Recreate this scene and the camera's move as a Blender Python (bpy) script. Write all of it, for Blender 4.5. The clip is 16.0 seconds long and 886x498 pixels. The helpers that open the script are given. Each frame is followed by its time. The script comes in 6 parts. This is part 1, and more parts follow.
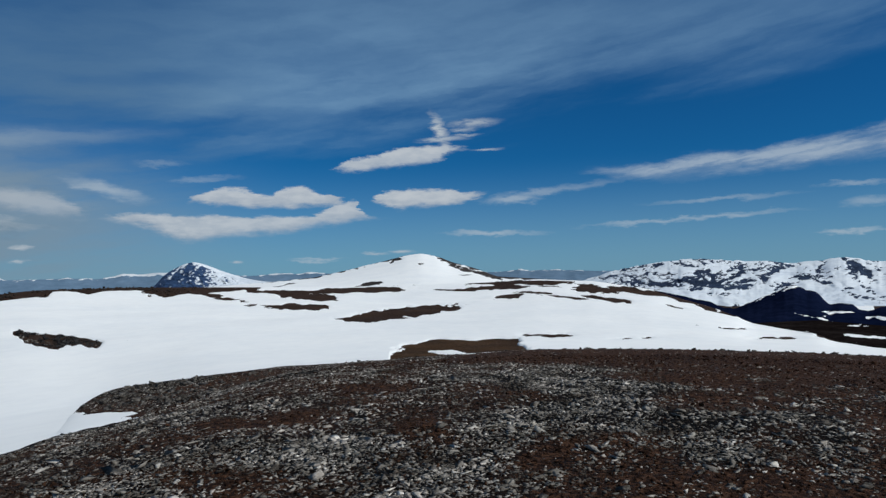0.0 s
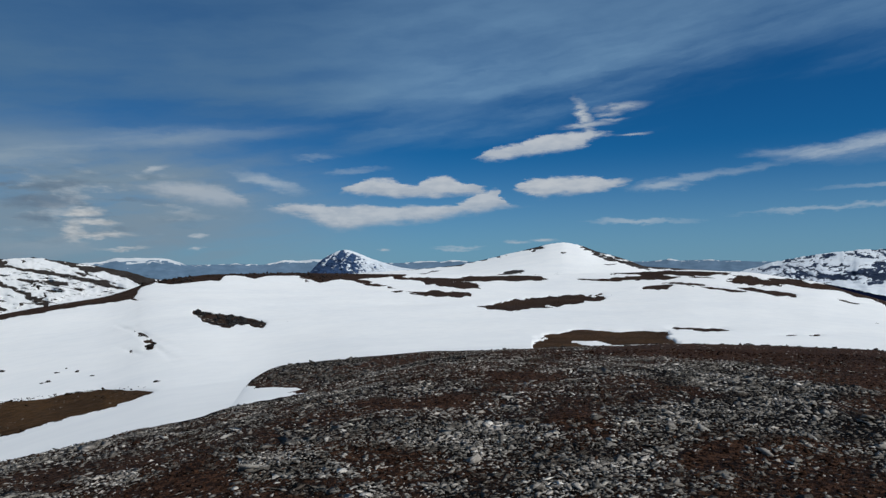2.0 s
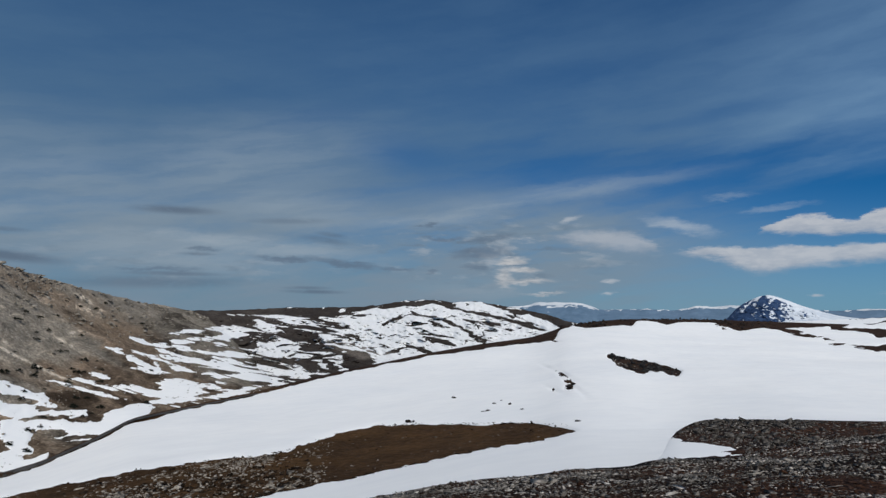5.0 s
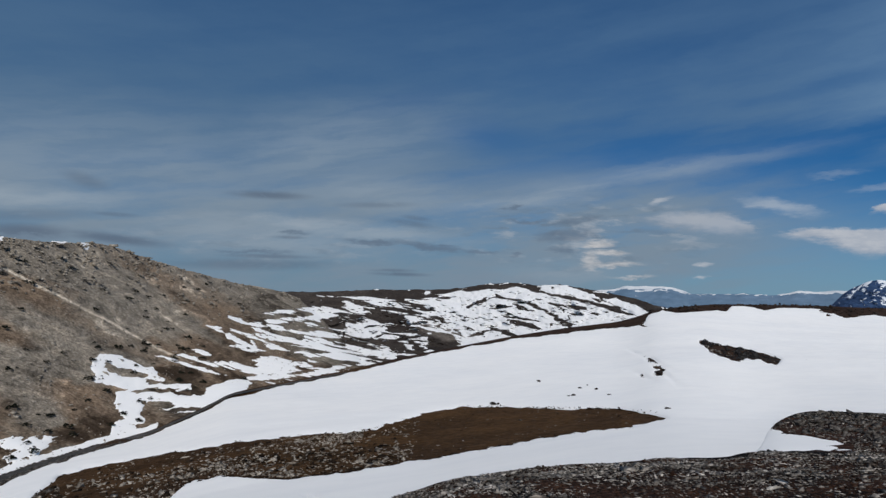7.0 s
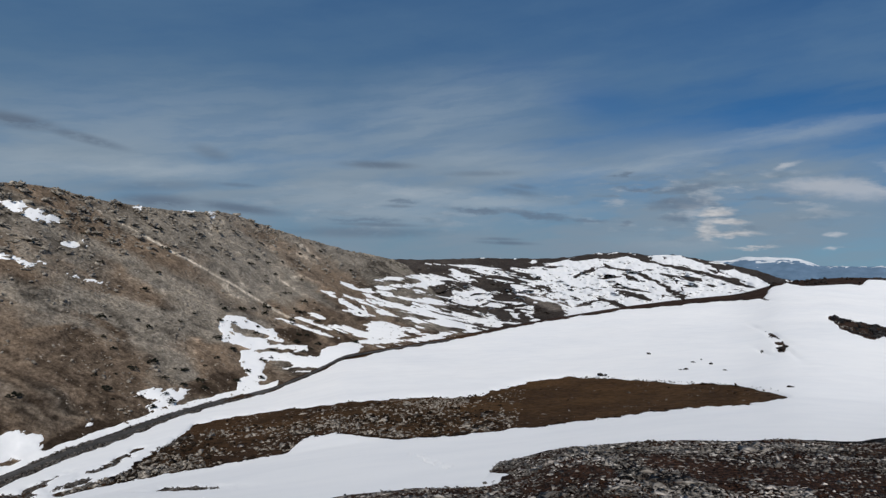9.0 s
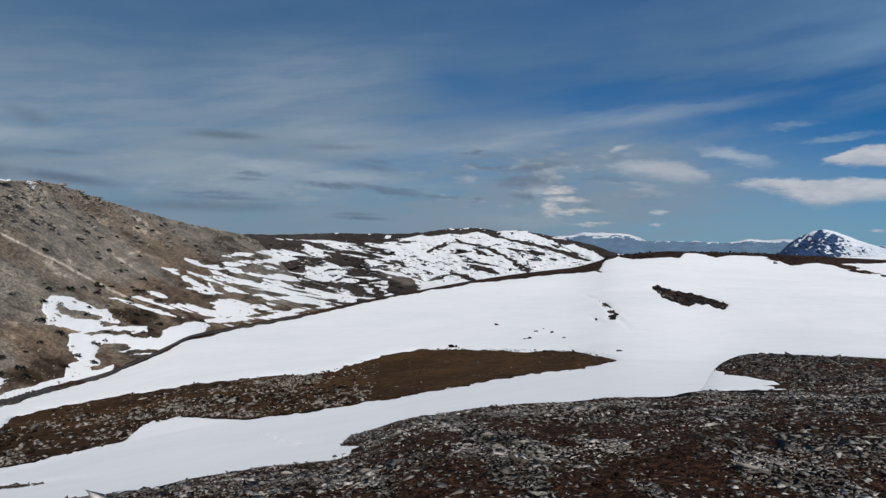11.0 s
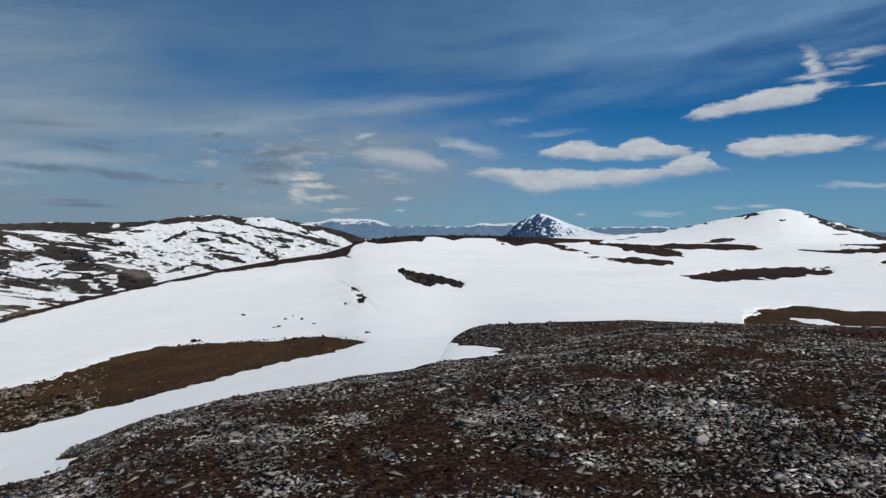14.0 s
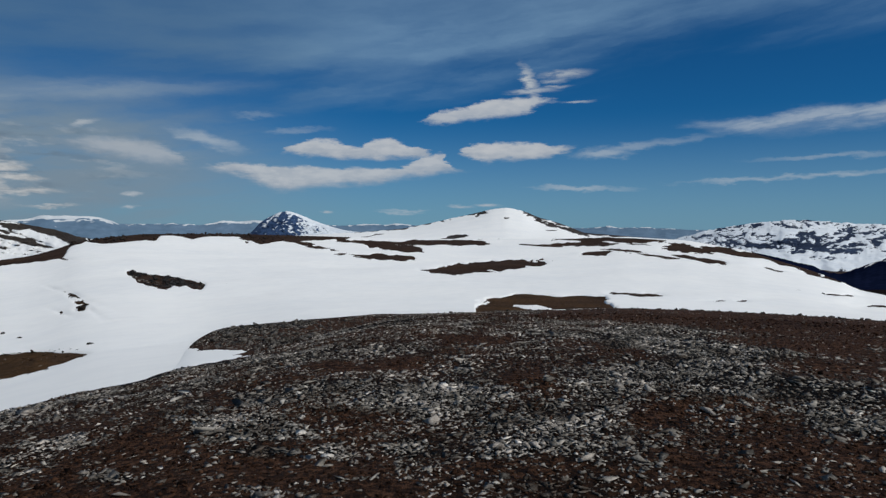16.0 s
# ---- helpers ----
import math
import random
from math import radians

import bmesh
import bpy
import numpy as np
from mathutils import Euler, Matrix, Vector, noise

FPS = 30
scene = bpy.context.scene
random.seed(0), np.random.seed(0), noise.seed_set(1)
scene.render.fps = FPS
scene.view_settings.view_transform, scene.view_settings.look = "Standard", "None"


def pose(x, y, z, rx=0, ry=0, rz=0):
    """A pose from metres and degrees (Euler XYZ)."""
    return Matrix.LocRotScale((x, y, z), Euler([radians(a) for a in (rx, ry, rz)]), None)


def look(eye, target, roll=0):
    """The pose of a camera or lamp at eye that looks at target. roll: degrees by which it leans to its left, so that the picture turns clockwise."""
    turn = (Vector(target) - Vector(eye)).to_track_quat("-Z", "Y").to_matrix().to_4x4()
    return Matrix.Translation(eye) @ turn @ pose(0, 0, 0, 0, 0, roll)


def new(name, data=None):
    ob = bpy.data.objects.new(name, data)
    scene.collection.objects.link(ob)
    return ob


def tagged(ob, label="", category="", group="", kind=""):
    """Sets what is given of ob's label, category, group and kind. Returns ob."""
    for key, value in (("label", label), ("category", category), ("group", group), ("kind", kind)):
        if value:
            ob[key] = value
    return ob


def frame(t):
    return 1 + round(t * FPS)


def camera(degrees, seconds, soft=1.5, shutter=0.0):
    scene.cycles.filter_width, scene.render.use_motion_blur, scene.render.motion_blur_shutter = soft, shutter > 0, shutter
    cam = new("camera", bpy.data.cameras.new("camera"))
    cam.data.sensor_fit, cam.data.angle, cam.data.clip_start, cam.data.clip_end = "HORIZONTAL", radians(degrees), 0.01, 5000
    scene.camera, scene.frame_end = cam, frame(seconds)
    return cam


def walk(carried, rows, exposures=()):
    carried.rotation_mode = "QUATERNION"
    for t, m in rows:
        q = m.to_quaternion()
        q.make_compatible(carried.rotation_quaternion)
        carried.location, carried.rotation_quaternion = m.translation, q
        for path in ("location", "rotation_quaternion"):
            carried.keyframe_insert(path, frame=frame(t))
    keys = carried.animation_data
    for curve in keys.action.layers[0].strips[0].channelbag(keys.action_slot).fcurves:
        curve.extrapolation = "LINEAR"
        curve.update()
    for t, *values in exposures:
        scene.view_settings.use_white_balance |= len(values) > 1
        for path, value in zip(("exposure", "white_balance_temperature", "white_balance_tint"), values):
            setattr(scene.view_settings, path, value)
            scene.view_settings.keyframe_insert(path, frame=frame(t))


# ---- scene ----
# Camera: carried by hand on a stony summit, turning to the left and back again.
cam = camera(67.75, 16.0, soft=1.4)
EYE = 1.7
# seconds, x, y, z from the first eye, yaw, pitch, roll
ROWS = [
    (0.0, -0.014, -0.000, 0.000, -0.01, 1.99, 1.04),
    (0.5, -0.037, 0.001, 0.000, 4.10, 1.87, 1.37),
    (1.0, -0.071, 0.000, 0.000, 7.15, 1.30, 0.96),
    (1.5, -0.113, -0.003, 0.000, 9.43, 1.19, 0.97),
    (2.0, -0.156, -0.013, 0.000, 12.24, 1.16, 0.50),
    (2.5, -0.200, -0.026, 0.000, 14.12, 1.11, 0.76),
    (3.0, -0.253, -0.042, 0.000, 16.10, 0.69, -0.20),
    (3.5, -0.320, -0.053, 0.000, 21.36, 1.62, 0.03),
    (4.0, -0.401, -0.054, 0.000, 29.36, 3.20, 1.38),
    (4.5, -0.484, -0.054, 0.025, 39.99, 4.53, -0.12),
    (5.0, -0.560, -0.061, 0.050, 46.77, 5.13, -0.31),
    (5.2, -0.565, -0.062, 0.055, 46.97, 4.74, -0.62),
    (7.3, -0.614, -0.077, 0.060, 56.07, 2.77, -0.76),
    (7.5, -0.619, -0.078, 0.060, 57.37, 2.09, -0.84),
    (8.0, -0.655, -0.090, 0.060, 59.10, 1.11, -1.19),
    (8.5, -0.667, -0.090, 0.060, 63.10, 1.14, -0.43),
    (9.0, -0.655, -0.081, 0.060, 63.23, 0.69, -1.30),
    (9.5, -0.625, -0.068, 0.060, 58.27, 1.11, -1.96),
    (10.0, -0.584, -0.055, 0.060, 53.83, 0.02, -1.62),
    (10.2, -0.580, -0.054, 0.060, 52.65, -0.54, -1.49),
    (12.3, -0.540, -0.040, 0.010, 45.34, -0.72, -1.23),
    (12.5, -0.536, -0.039, 0.000, 42.97, -1.05, -1.16),
    (13.0, -0.490, -0.021, 0.000, 38.15, -1.58, -0.69),
    (13.5, -0.447, -0.005, 0.000, 35.61, -1.40, 0.06),
    (14.0, -0.409, 0.001, 0.000, 29.07, -1.98, -0.59),
    (14.5, -0.380, -0.002, 0.000, 21.65, -2.94, -0.70),
    (15.0, -0.358, -0.014, 0.000, 16.89, -2.95, -1.03),
    (15.5, -0.340, -0.027, 0.000, 12.26, -1.95, -0.25),
    (16.0, -0.322, -0.038, 0.000, 7.36, -1.99, -0.46),
]
walk(cam, [(t, pose(x, y, EYE + z, 90 + pitch, roll, yaw)) for t, x, y, z, yaw, pitch, roll in ROWS],
     exposures=[(0.0, -0.14, 6250, 5), (1.0, -0.15, 6250, 5), (2.0, -0.17, 6300, 6), (3.0, -0.15, 6300, 6), (4.0, -0.2, 6350, 7), (4.6, -0.24, 6350, 8), (5.2, -0.18, 6400, 9), (7.3, -0.2, 6450, 10), (8.0, -0.18, 6500, 10), (8.6, -0.12, 6500, 10),
                (10.0, -0.08, 6500, 10), (12.5, -0.12, 6450, 9), (13.5, -0.1, 6450, 8), (14.5, -0.08, 6450, 8), (15.5, -0.08, 6450, 7), (16.0, -0.24, 6450, 7)])

# ------------------------------------------------------------------ light
SUN_AZ, SUN_EL = 118.0, 46.0      # degrees; azimuth clockwise from ahead (y)
SUN_STRENGTH, SKY_STRENGTH = 3.9, 0.056


def direction(az, el):
    a, e = radians(az), radians(el)
    return Vector((math.sin(a) * math.cos(e), math.cos(a) * math.cos(e), math.sin(e)))


lamp = bpy.data.lights.new("sun", "SUN")
lamp.energy, lamp.angle, lamp.color = SUN_STRENGTH, radians(0.6), (1.0, 0.95, 0.865)
sun = new("sun", lamp)
sun.matrix_world = look(direction(SUN_AZ, SUN_EL) * 100, (0, 0, 0))

# lens-shaped clouds and ripples: azimuth, elevation, half width, half height (degrees), turn, density
WISP_CLOUDS = [
    (-0.05, 12.2, 0.7, 1.9, 25, 0.95), (3.0, 12.75, 2.6, 0.45, 3, 0.7), (2.0, 12.25, 1.5, 0.26, 6, 0.55), (0.1, 11.45, 2.6, 0.3, 2, 0.8), (2.2, 11.75, 1.5, 0.2, 4, 0.55), (4.0, 10.5, 1.6, 0.17, 2, 0.7),
    (-35.9, 7.6, 1.1, 0.3, 15, 0.7), (-32.5, 2.4, 0.8, 0.24, -3, 0.8), (-32.7, 1.35, 0.8, 0.18, 2, 0.7), (-17.3, 1.1, 0.6, 0.13, 0, 0.7), (-3.5, 1.85, 1.3, 0.2, 0, 0.8), (-5.8, 1.72, 1.2, 0.14, 0, 0.6),
]
TOWER_CLOUDS = [
    (-40.8, 4.04, 1.5, 0.42, 1, 0.95), (-39.9, 3.28, 1.8, 0.3, -2, 0.9), (-39.4, 2.35, 2.4, 0.26, 0, 0.8), (-38.0, 1.3, 2.0, 0.16, 0, 0.6), (-41.4, 2.7, 0.9, 1.1, 12, 0.75),
]
THIN_CLOUDS = [
    (20.2, 3.95, 8.2, 0.24, 2, 0.75), (4.4, 3.3, 4.8, 0.24, -1, 0.62), (9.4, 6.8, 6.4, 0.42, 6, 0.45), (6.2, 6.2, 2.8, 0.45, 2, 0.6), (23.0, 5.5, 6.0, 0.24, 1, 0.35), (32.0, 2.45, 2.4, 0.22, 1, 0.7), (33.0, 4.6, 2.0, 0.45, 1, 0.4),
    (-10.8, 1.32, 2.6, 0.18, 1, 0.6), (32.2, 6.0, 2.4, 0.24, 0, 0.4), (-19.8, 7.95, 2.8, 0.3, 4, 0.3), (-26.9, 6.8, 3.2, 0.62, -14, 0.6), (-23.2, 9.0, 2.0, 0.3, 2, 0.3), (-11.2, 1.1, 2.2, 0.14, 0, 0.5),
]
MILKY_CLOUDS = [
    (-48.2, 7.7, 7.0, 0.6, 5, 0.55), (-36.0, 10.0, 11.0, 0.7, 6, 0.5), (-42.0, 8.9, 6.0, 0.4, 8, 0.5), (-44.0, 1.6, 5.0, 0.8, 0, 0.4), (-88.1, 6.53, 9.0, 0.97, 2, 0.8), (-96.2, 6.26, 5.0, 1.71, 6, 0.5),
    (-63.1, 5.13, 10.7, 0.74, -4, 0.8), (-69.3, 4.28, 8.9, 1.6, -5, 0.55), (-82.5, 9.95, 17.1, 4.27, 1, 0.35), (-64.2, 12.13, 11.9, 3.42, 9, 0.42), (-60.2, 8.53, 8.5, 1.71, -7, 0.4),
]
GREY_CLOUDS = [
    (-48.1, 7.3, 1.4, 0.22, 10, 0.7), (-46.7, 6.0, 1.9, 0.22, 1, 0.6), (-43.3, 4.8, 3.2, 0.75, 3, 0.65), (-43.8, 3.5, 1.6, 0.34, -4, 0.5), (-47.7, 3.2, 0.8, 0.2, 12, 0.5), (-42.6, 6.1, 2.6, 0.5, 6, 0.6),
    (-60.3, 4.1, 2.6, 0.28, -2, 0.75), (-55.2, 3.8, 3.4, 0.4, -6, 0.75), (-50.9, 3.4, 1.6, 0.22, -3, 0.6), (-66.9, 4.7, 1.4, 0.2, -2, 0.65), (-70.0, 3.05, 3.6, 0.22, 0, 0.6), (-40.6, 3.65, 1.4, 0.12, 4, 0.65),
]
SHADE_CLOUDS = [
    (-56.4, 6.2, 1.6, 0.28, -7, 0.45), (-58.4, 1.65, 2.4, 0.2, 0, 0.55), (-36.0, 5.0, 2.0, 0.3, -8, 0.25), (-96.4, 9.18, 3.4, 0.68, -5, 0.9), (-92.0, 8.4, 3.8, 0.46, -11, 0.7), (-86.6, 3.93, 3.8, 0.74, 0, 0.8),
    (-80.5, 3.67, 4.7, 0.51, -5, 0.8), (-82.8, 8.03, 2.0, 0.68, -16, 0.4), (-69.0, 7.79, 3.9, 0.43, 0, 0.75), (-60.0, 7.29, 4.1, 0.34, 2, 0.4), (-57.0, 5.73, 2.5, 0.4, -7, 0.45), (-67.4, 4.3, 1.8, 0.17, 0, 0.6),
    (-68.8, 2.65, 4.5, 0.26, 0, 0.6), (-70.2, 1.97, 8.8, 0.63, 1, 0.5), (-57.8, 1.34, 3.1, 0.23, -1, 0.7), (-80.7, 5.57, 2.1, 0.23, -1, 0.45), (-86.7, 5.13, 5.9, 0.57, 5, 0.3),
]
# deeper blue seen through the veil
HOLES = [(-50.4, 13.1, 4.6, 1.9, -6, 0.75), (-57.0, 16.5, 6.0, 1.2, 14, 0.4), (-24.0, 15.5, 7.0, 0.8, 8, 0.35), (-38.0, 19.5, 10.0, 1.2, 8, 0.4), (-43.0, 6.9, 2.0, 0.4, 4, 0.6)]
# billowing clouds: rows of azimuth, upper edge, and rows of azimuth, lower edge
TWIN_TOP = [(-22.0, 5.9), (-20.1, 6.84), (-18.1, 7.3), (-16.4, 7.2), (-14.7, 6.7), (-13.7, 7.25), (-12.5, 7.55), (-10.8, 7.3), (-9.3, 6.7), (-7.5, 5.9)]
TWIN_LOW = [(-22.0, 5.9), (-18.1, 5.55), (-14.7, 5.35), (-11.8, 5.5), (-9.3, 5.65), (-7.5, 5.95)]
LONG_TOP = [(-28.2, 4.55), (-24.9, 5.25), (-22.0, 5.14), (-18.2, 5.03), (-15.2, 5.0), (-11.3, 5.1), (-10.0, 5.65), (-8.8, 6.2), (-7.85, 6.4), (-7.1, 5.7), (-6.2, 5.1), (-2.6, 4.6)]
LONG_LOW = [(-28.2, 4.5), (-24.9, 3.8), (-22.0, 2.75), (-20.6, 2.6), (-17.2, 3.05), (-13.3, 3.2), (-10.8, 3.7), (-7.1, 4.25), (-2.6, 4.7)]
LENS_TOP = [(-6.7, 6.1), (-5.4, 6.9), (-3.5, 7.35), (-1.6, 7.42), (0.7, 7.2), (2.5, 6.85), (3.9, 6.95), (4.6, 6.6)]
LENS_LOW = [(-6.7, 6.2), (-5.0, 5.65), (-3.5, 5.2), (-1.6, 5.5), (0.2, 5.5), (2.0, 5.75), (3.9, 6.6), (4.6, 6.8)]
BODY_TOP = [(-9.9, 8.8), (-8.3, 9.65), (-5.4, 10.36), (-3.0, 10.95), (-1.1, 11.05), (0.8, 10.95), (4.2, 10.4)]
BODY_LOW = [(-9.9, 8.9), (-8.1, 8.45), (-5.4, 8.75), (-2.5, 9.0), (-0.6, 9.25), (1.2, 10.1), (4.2, 10.5)]
FAN_TOP = [(10.0, 8.2), (13.5, 8.75), (17.7, 8.85), (22.0, 9.55), (24.2, 9.35), (28.2, 9.7), (31.9, 10.0), (36.0, 10.8), (46.0, 11.5), (60.0, 9.0)]
FAN_LOW = [(10.0, 8.4), (15.4, 7.3), (19.8, 6.8), (24.1, 7.1), (28.1, 7.25), (31.8, 7.3), (36.0, 7.5), (46.0, 8.0), (60.0, 9.2)]
PILLOW_TOP = [(-39.0, 6.2), (-36.5, 6.7), (-34.0, 6.85), (-31.8, 6.75), (-29.9, 6.3), (-28.4, 5.3), (-27.6, 4.4)]
PILLOW_LOW = [(-39.0, 6.0), (-34.5, 4.8), (-31.7, 4.3), (-30.0, 4.2), (-27.6, 4.4)]
# lower edge of the high veil
HEM = [(-125.0, 6.0), (-80.0, 6.5), (-55.0, 7.8), (-46.0, 9.2), (-36.0, 10.2), (-27.0, 10.2), (-18.0, 10.2), (-11.2, 11.0), (-3.9, 12.0), (6.0, 13.6), (11.0, 14.6), (18.0, 14.9), (24.4, 15.4), (34.5, 17.0), (60.0, 22.0)]

world = bpy.data.worlds.new("sky")
scene.world = world
world.use_nodes = True
wt = world.node_tree
wt.nodes.clear()


def wmath(op, a, b=None, clamp=False):
    n = wt.nodes.new("ShaderNodeMath")
    n.operation, n.use_clamp = op, clamp
    for socket, v in zip(n.inputs, (a, b)):
        if v is None:
            continue
        if isinstance(v, (int, float)):
            socket.default_value = v
        else:
            wt.links.new(v, socket)
    return n.outputs[0]


def wnoise(vector, scale, detail, rough=0.55):
    n = wt.nodes.new("ShaderNodeTexNoise")
    n.inputs["Scale"].default_value, n.inputs["Detail"].default_value, n.inputs["Roughness"].default_value = scale, detail, rough
    wt.links.new(vector, n.inputs["Vector"])
    return n


def wscaled(vector, factors):
    n = wt.nodes.new("ShaderNodeVectorMath")
    n.operation = "MULTIPLY"
    wt.links.new(vector, n.inputs[0])
    n.inputs[1].default_value = factors
    return n.outputs[0]


def wramp(value, a, b, lo=0.0, hi=1.0):
    n = wt.nodes.new("ShaderNodeMapRange")
    n.interpolation_type = "SMOOTHSTEP"
    for k, v in zip(("From Min", "From Max", "To Min", "To Max"), (a, b, lo, hi)):
        n.inputs[k].default_value = v
    wt.links.new(value, n.inputs["Value"])
    return n.outputs["Result"]


def wmix(fac, a, b):
    n = wt.nodes.new("ShaderNodeMix")
    n.data_type = "RGBA"
    wt.links.new(fac, n.inputs["Factor"])
    for v, socket in ((a, n.inputs["A"]), (b, n.inputs["B"])):
        if isinstance(v, tuple):
            socket.default_value = (*v, 1)
        else:
            wt.links.new(v, socket)
    return n.outputs["Result"]


sky = wt.nodes.new("ShaderNodeTexSky")
sky.sky_type, sky.sun_disc = "NISHITA", False
sky.sun_elevation, sky.sun_rotation = radians(SUN_EL), radians(SUN_AZ)
sky.altitude, sky.air_density, sky.dust_density, sky.ozone_density = 1900, 1.0, 0.6, 2.0
place = wt.nodes.new("ShaderNodeTexCoord").outputs["Generated"]
split = wt.nodes.new("ShaderNodeSeparateXYZ")
wt.links.new(place, split.inputs[0])
az = wmath("MULTIPLY", wmath("ARCTAN2", split.outputs[0], split.outputs[1]), 57.2958)
el = wmath("MULTIPLY", wmath("ARCSINE", split.outputs[2]), 57.2958)
chart = wt.nodes.new("ShaderNodeCombineXYZ")
wt.links.new(az, chart.inputs[0])
wt.links.new(el, chart.inputs[1])
chart = chart.outputs[0]
# ragged edges: the chart is warped by noise before the lens shapes are cut
rough = wnoise(wscaled(chart, (0.26, 1.0, 1)), 1.0, 8, 0.66)
warp = wt.nodes.new("ShaderNodeVectorMath")
warp.operation = "MULTIPLY_ADD"
wt.links.new(rough.outputs["Color"], warp.inputs[0])
warp.inputs[1].default_value = (3.0, 1.1, 0)
shift = wt.nodes.new("ShaderNodeVectorMath")
shift.operation = "ADD"
wt.links.new(chart, shift.inputs[0])
shift.inputs[1].default_value = (-1.5, -0.55, 0)
wt.links.new(shift.outputs[0], warp.inputs[2])
warped = warp.outputs[0]


def pulled(vector, grain, size):
    """The chart pulled about by colour noise; size in degrees."""
    n = wt.nodes.new("ShaderNodeVectorMath")
    n.operation = "MULTIPLY_ADD"
    wt.links.new(grain, n.inputs[0])
    n.inputs[1].default_value = (2 * size[0], 2 * size[1], 0)
    s_ = wt.nodes.new("ShaderNodeVectorMath")
    s_.operation = "ADD"
    wt.links.new(vector, s_.inputs[0])
    s_.inputs[1].default_value = (-size[0], -size[1], 0)
    wt.links.new(s_.outputs[0], n.inputs[2])
    return n.outputs[0]


def clouds(rows, inner, outer, chart_=None):
    total = None
    for a, e, w, h, turn, dense in rows:
        m = wt.nodes.new("ShaderNodeMapping")
        m.vector_type = "TEXTURE"
        m.inputs["Location"].default_value, m.inputs["Rotation"].default_value, m.inputs["Scale"].default_value = (a, e, 0), (0, 0, radians(turn)), (w, h, 1)
        wt.links.new(chart_ or warped, m.inputs["Vector"])
        n = wt.nodes.new("ShaderNodeVectorMath")
        n.operation = "LENGTH"
        wt.links.new(m.outputs[0], n.inputs[0])
        one = wramp(n.outputs["Value"], outer, inner, 0, dense)
        total = one if total is None else wmath("MAXIMUM", total, one)
    return total


fine = wnoise(wscaled(chart, (0.5, 1.5, 1)), 1.0, 9, 0.62)
gentle = pulled(chart, fine.outputs["Color"], (1.3, 0.55))
torn_edge = wnoise(wscaled(chart, (0.8, 3.4, 1)), 1.0, 6, 0.6)
ragged = pulled(gentle, torn_edge.outputs["Color"], (1.0, 0.16))


def edge_line(rows, chart_):
    """Elevation of an edge drawn through rows of azimuth and elevation."""
    a0, a1, top_el = rows[0][0], rows[-1][0], 25.0
    s = wt.nodes.new("ShaderNodeSeparateXYZ")
    wt.links.new(chart_, s.inputs[0])
    n = wt.nodes.new("ShaderNodeFloatCurve")
    line = n.mapping.curves[0]
    while len(line.points) < len(rows):
        line.points.new(0.5, 0.5)
    for p, (a, e) in zip(line.points, rows):
        p.location, p.handle_type = ((a - a0) / (a1 - a0), e / top_el), "AUTO_CLAMPED"
    n.mapping.update()
    u = wmath("DIVIDE", wmath("SUBTRACT", s.outputs[0], a0), a1 - a0, True)
    wt.links.new(u, n.inputs["Value"])
    inside = wmath("MULTIPLY", wmath("GREATER_THAN", s.outputs[0], a0), wmath("LESS_THAN", s.outputs[0], a1))
    return wmath("MULTIPLY", n.outputs[0], top_el), inside, s.outputs[1]


def billow(top, low, crisp, soft_, chart_):
    """Cover of a cloud between its upper and lower edge, and the height within it."""
    hi, inside, e = edge_line(top, chart_)
    lo, _, _ = edge_line(low, chart_)
    cover = wmath("MULTIPLY", wramp(wmath("SUBTRACT", hi, e), 0.0, crisp), wramp(wmath("SUBTRACT", e, lo), 0.0, soft_))
    return wmath("MULTIPLY", cover, inside), wramp(wmath("SUBTRACT", e, lo), 0.0, 1.3)


feather = pulled(pulled(chart, fine.outputs["Color"], (0.5, 0.3)), torn_edge.outputs["Color"], (0.9, 0.12))
wisp = clouds(WISP_CLOUDS, 0.1, 1.15, feather)
tower = clouds(TOWER_CLOUDS, 0.2, 1.2, ragged)
thin = clouds(THIN_CLOUDS, 0.1, 1.2, ragged)
milky = clouds(MILKY_CLOUDS, 0.0, 1.6)
grey = clouds(GREY_CLOUDS, 0.35, 1.15, ragged)
shade = clouds(SHADE_CLOUDS, 0.15, 1.15, chart)
holes = clouds(HOLES, 0.0, 1.4)
thread = wnoise(wscaled(chart, (0.12, 0.9, 1)), 1.0, 7, 0.6).outputs["Fac"]
veil_noise = wnoise(wscaled(warped, (0.05, 0.17, 1)), 1.0, 6, 0.58).outputs["Fac"]
# high veil: a sheet overhead combed into fibres, and a milky band low on the left
turned = wt.nodes.new("ShaderNodeMapping")
turned.inputs["Rotation"].default_value = (0, 0, radians(-9))
wt.links.new(warped, turned.inputs["Vector"])
fibre = wnoise(wscaled(turned.outputs[0], (0.045, 0.3, 1)), 1.0, 7, 0.56).outputs["Fac"]
comb = wnoise(wscaled(turned.outputs[0], (0.12, 0.9, 1)), 1.0, 6, 0.56).outputs["Fac"]
hem, _, _ = edge_line(HEM, warped)
above = wmath("SUBTRACT", el, hem)
sheet = wramp(wmath("ADD", above, wmath("MULTIPLY", wmath("SUBTRACT", fibre, 0.5), 12.0)), -2.0, 5.5, 0, 0.92)
patchy = wramp(wmath("ADD", wmath("MULTIPLY", veil_noise, 0.9), wmath("ADD", wmath("MULTIPLY", fibre, 0.55), wmath("MULTIPLY", comb, 0.2))), 0.55, 1.1, 0.5, 1.0)
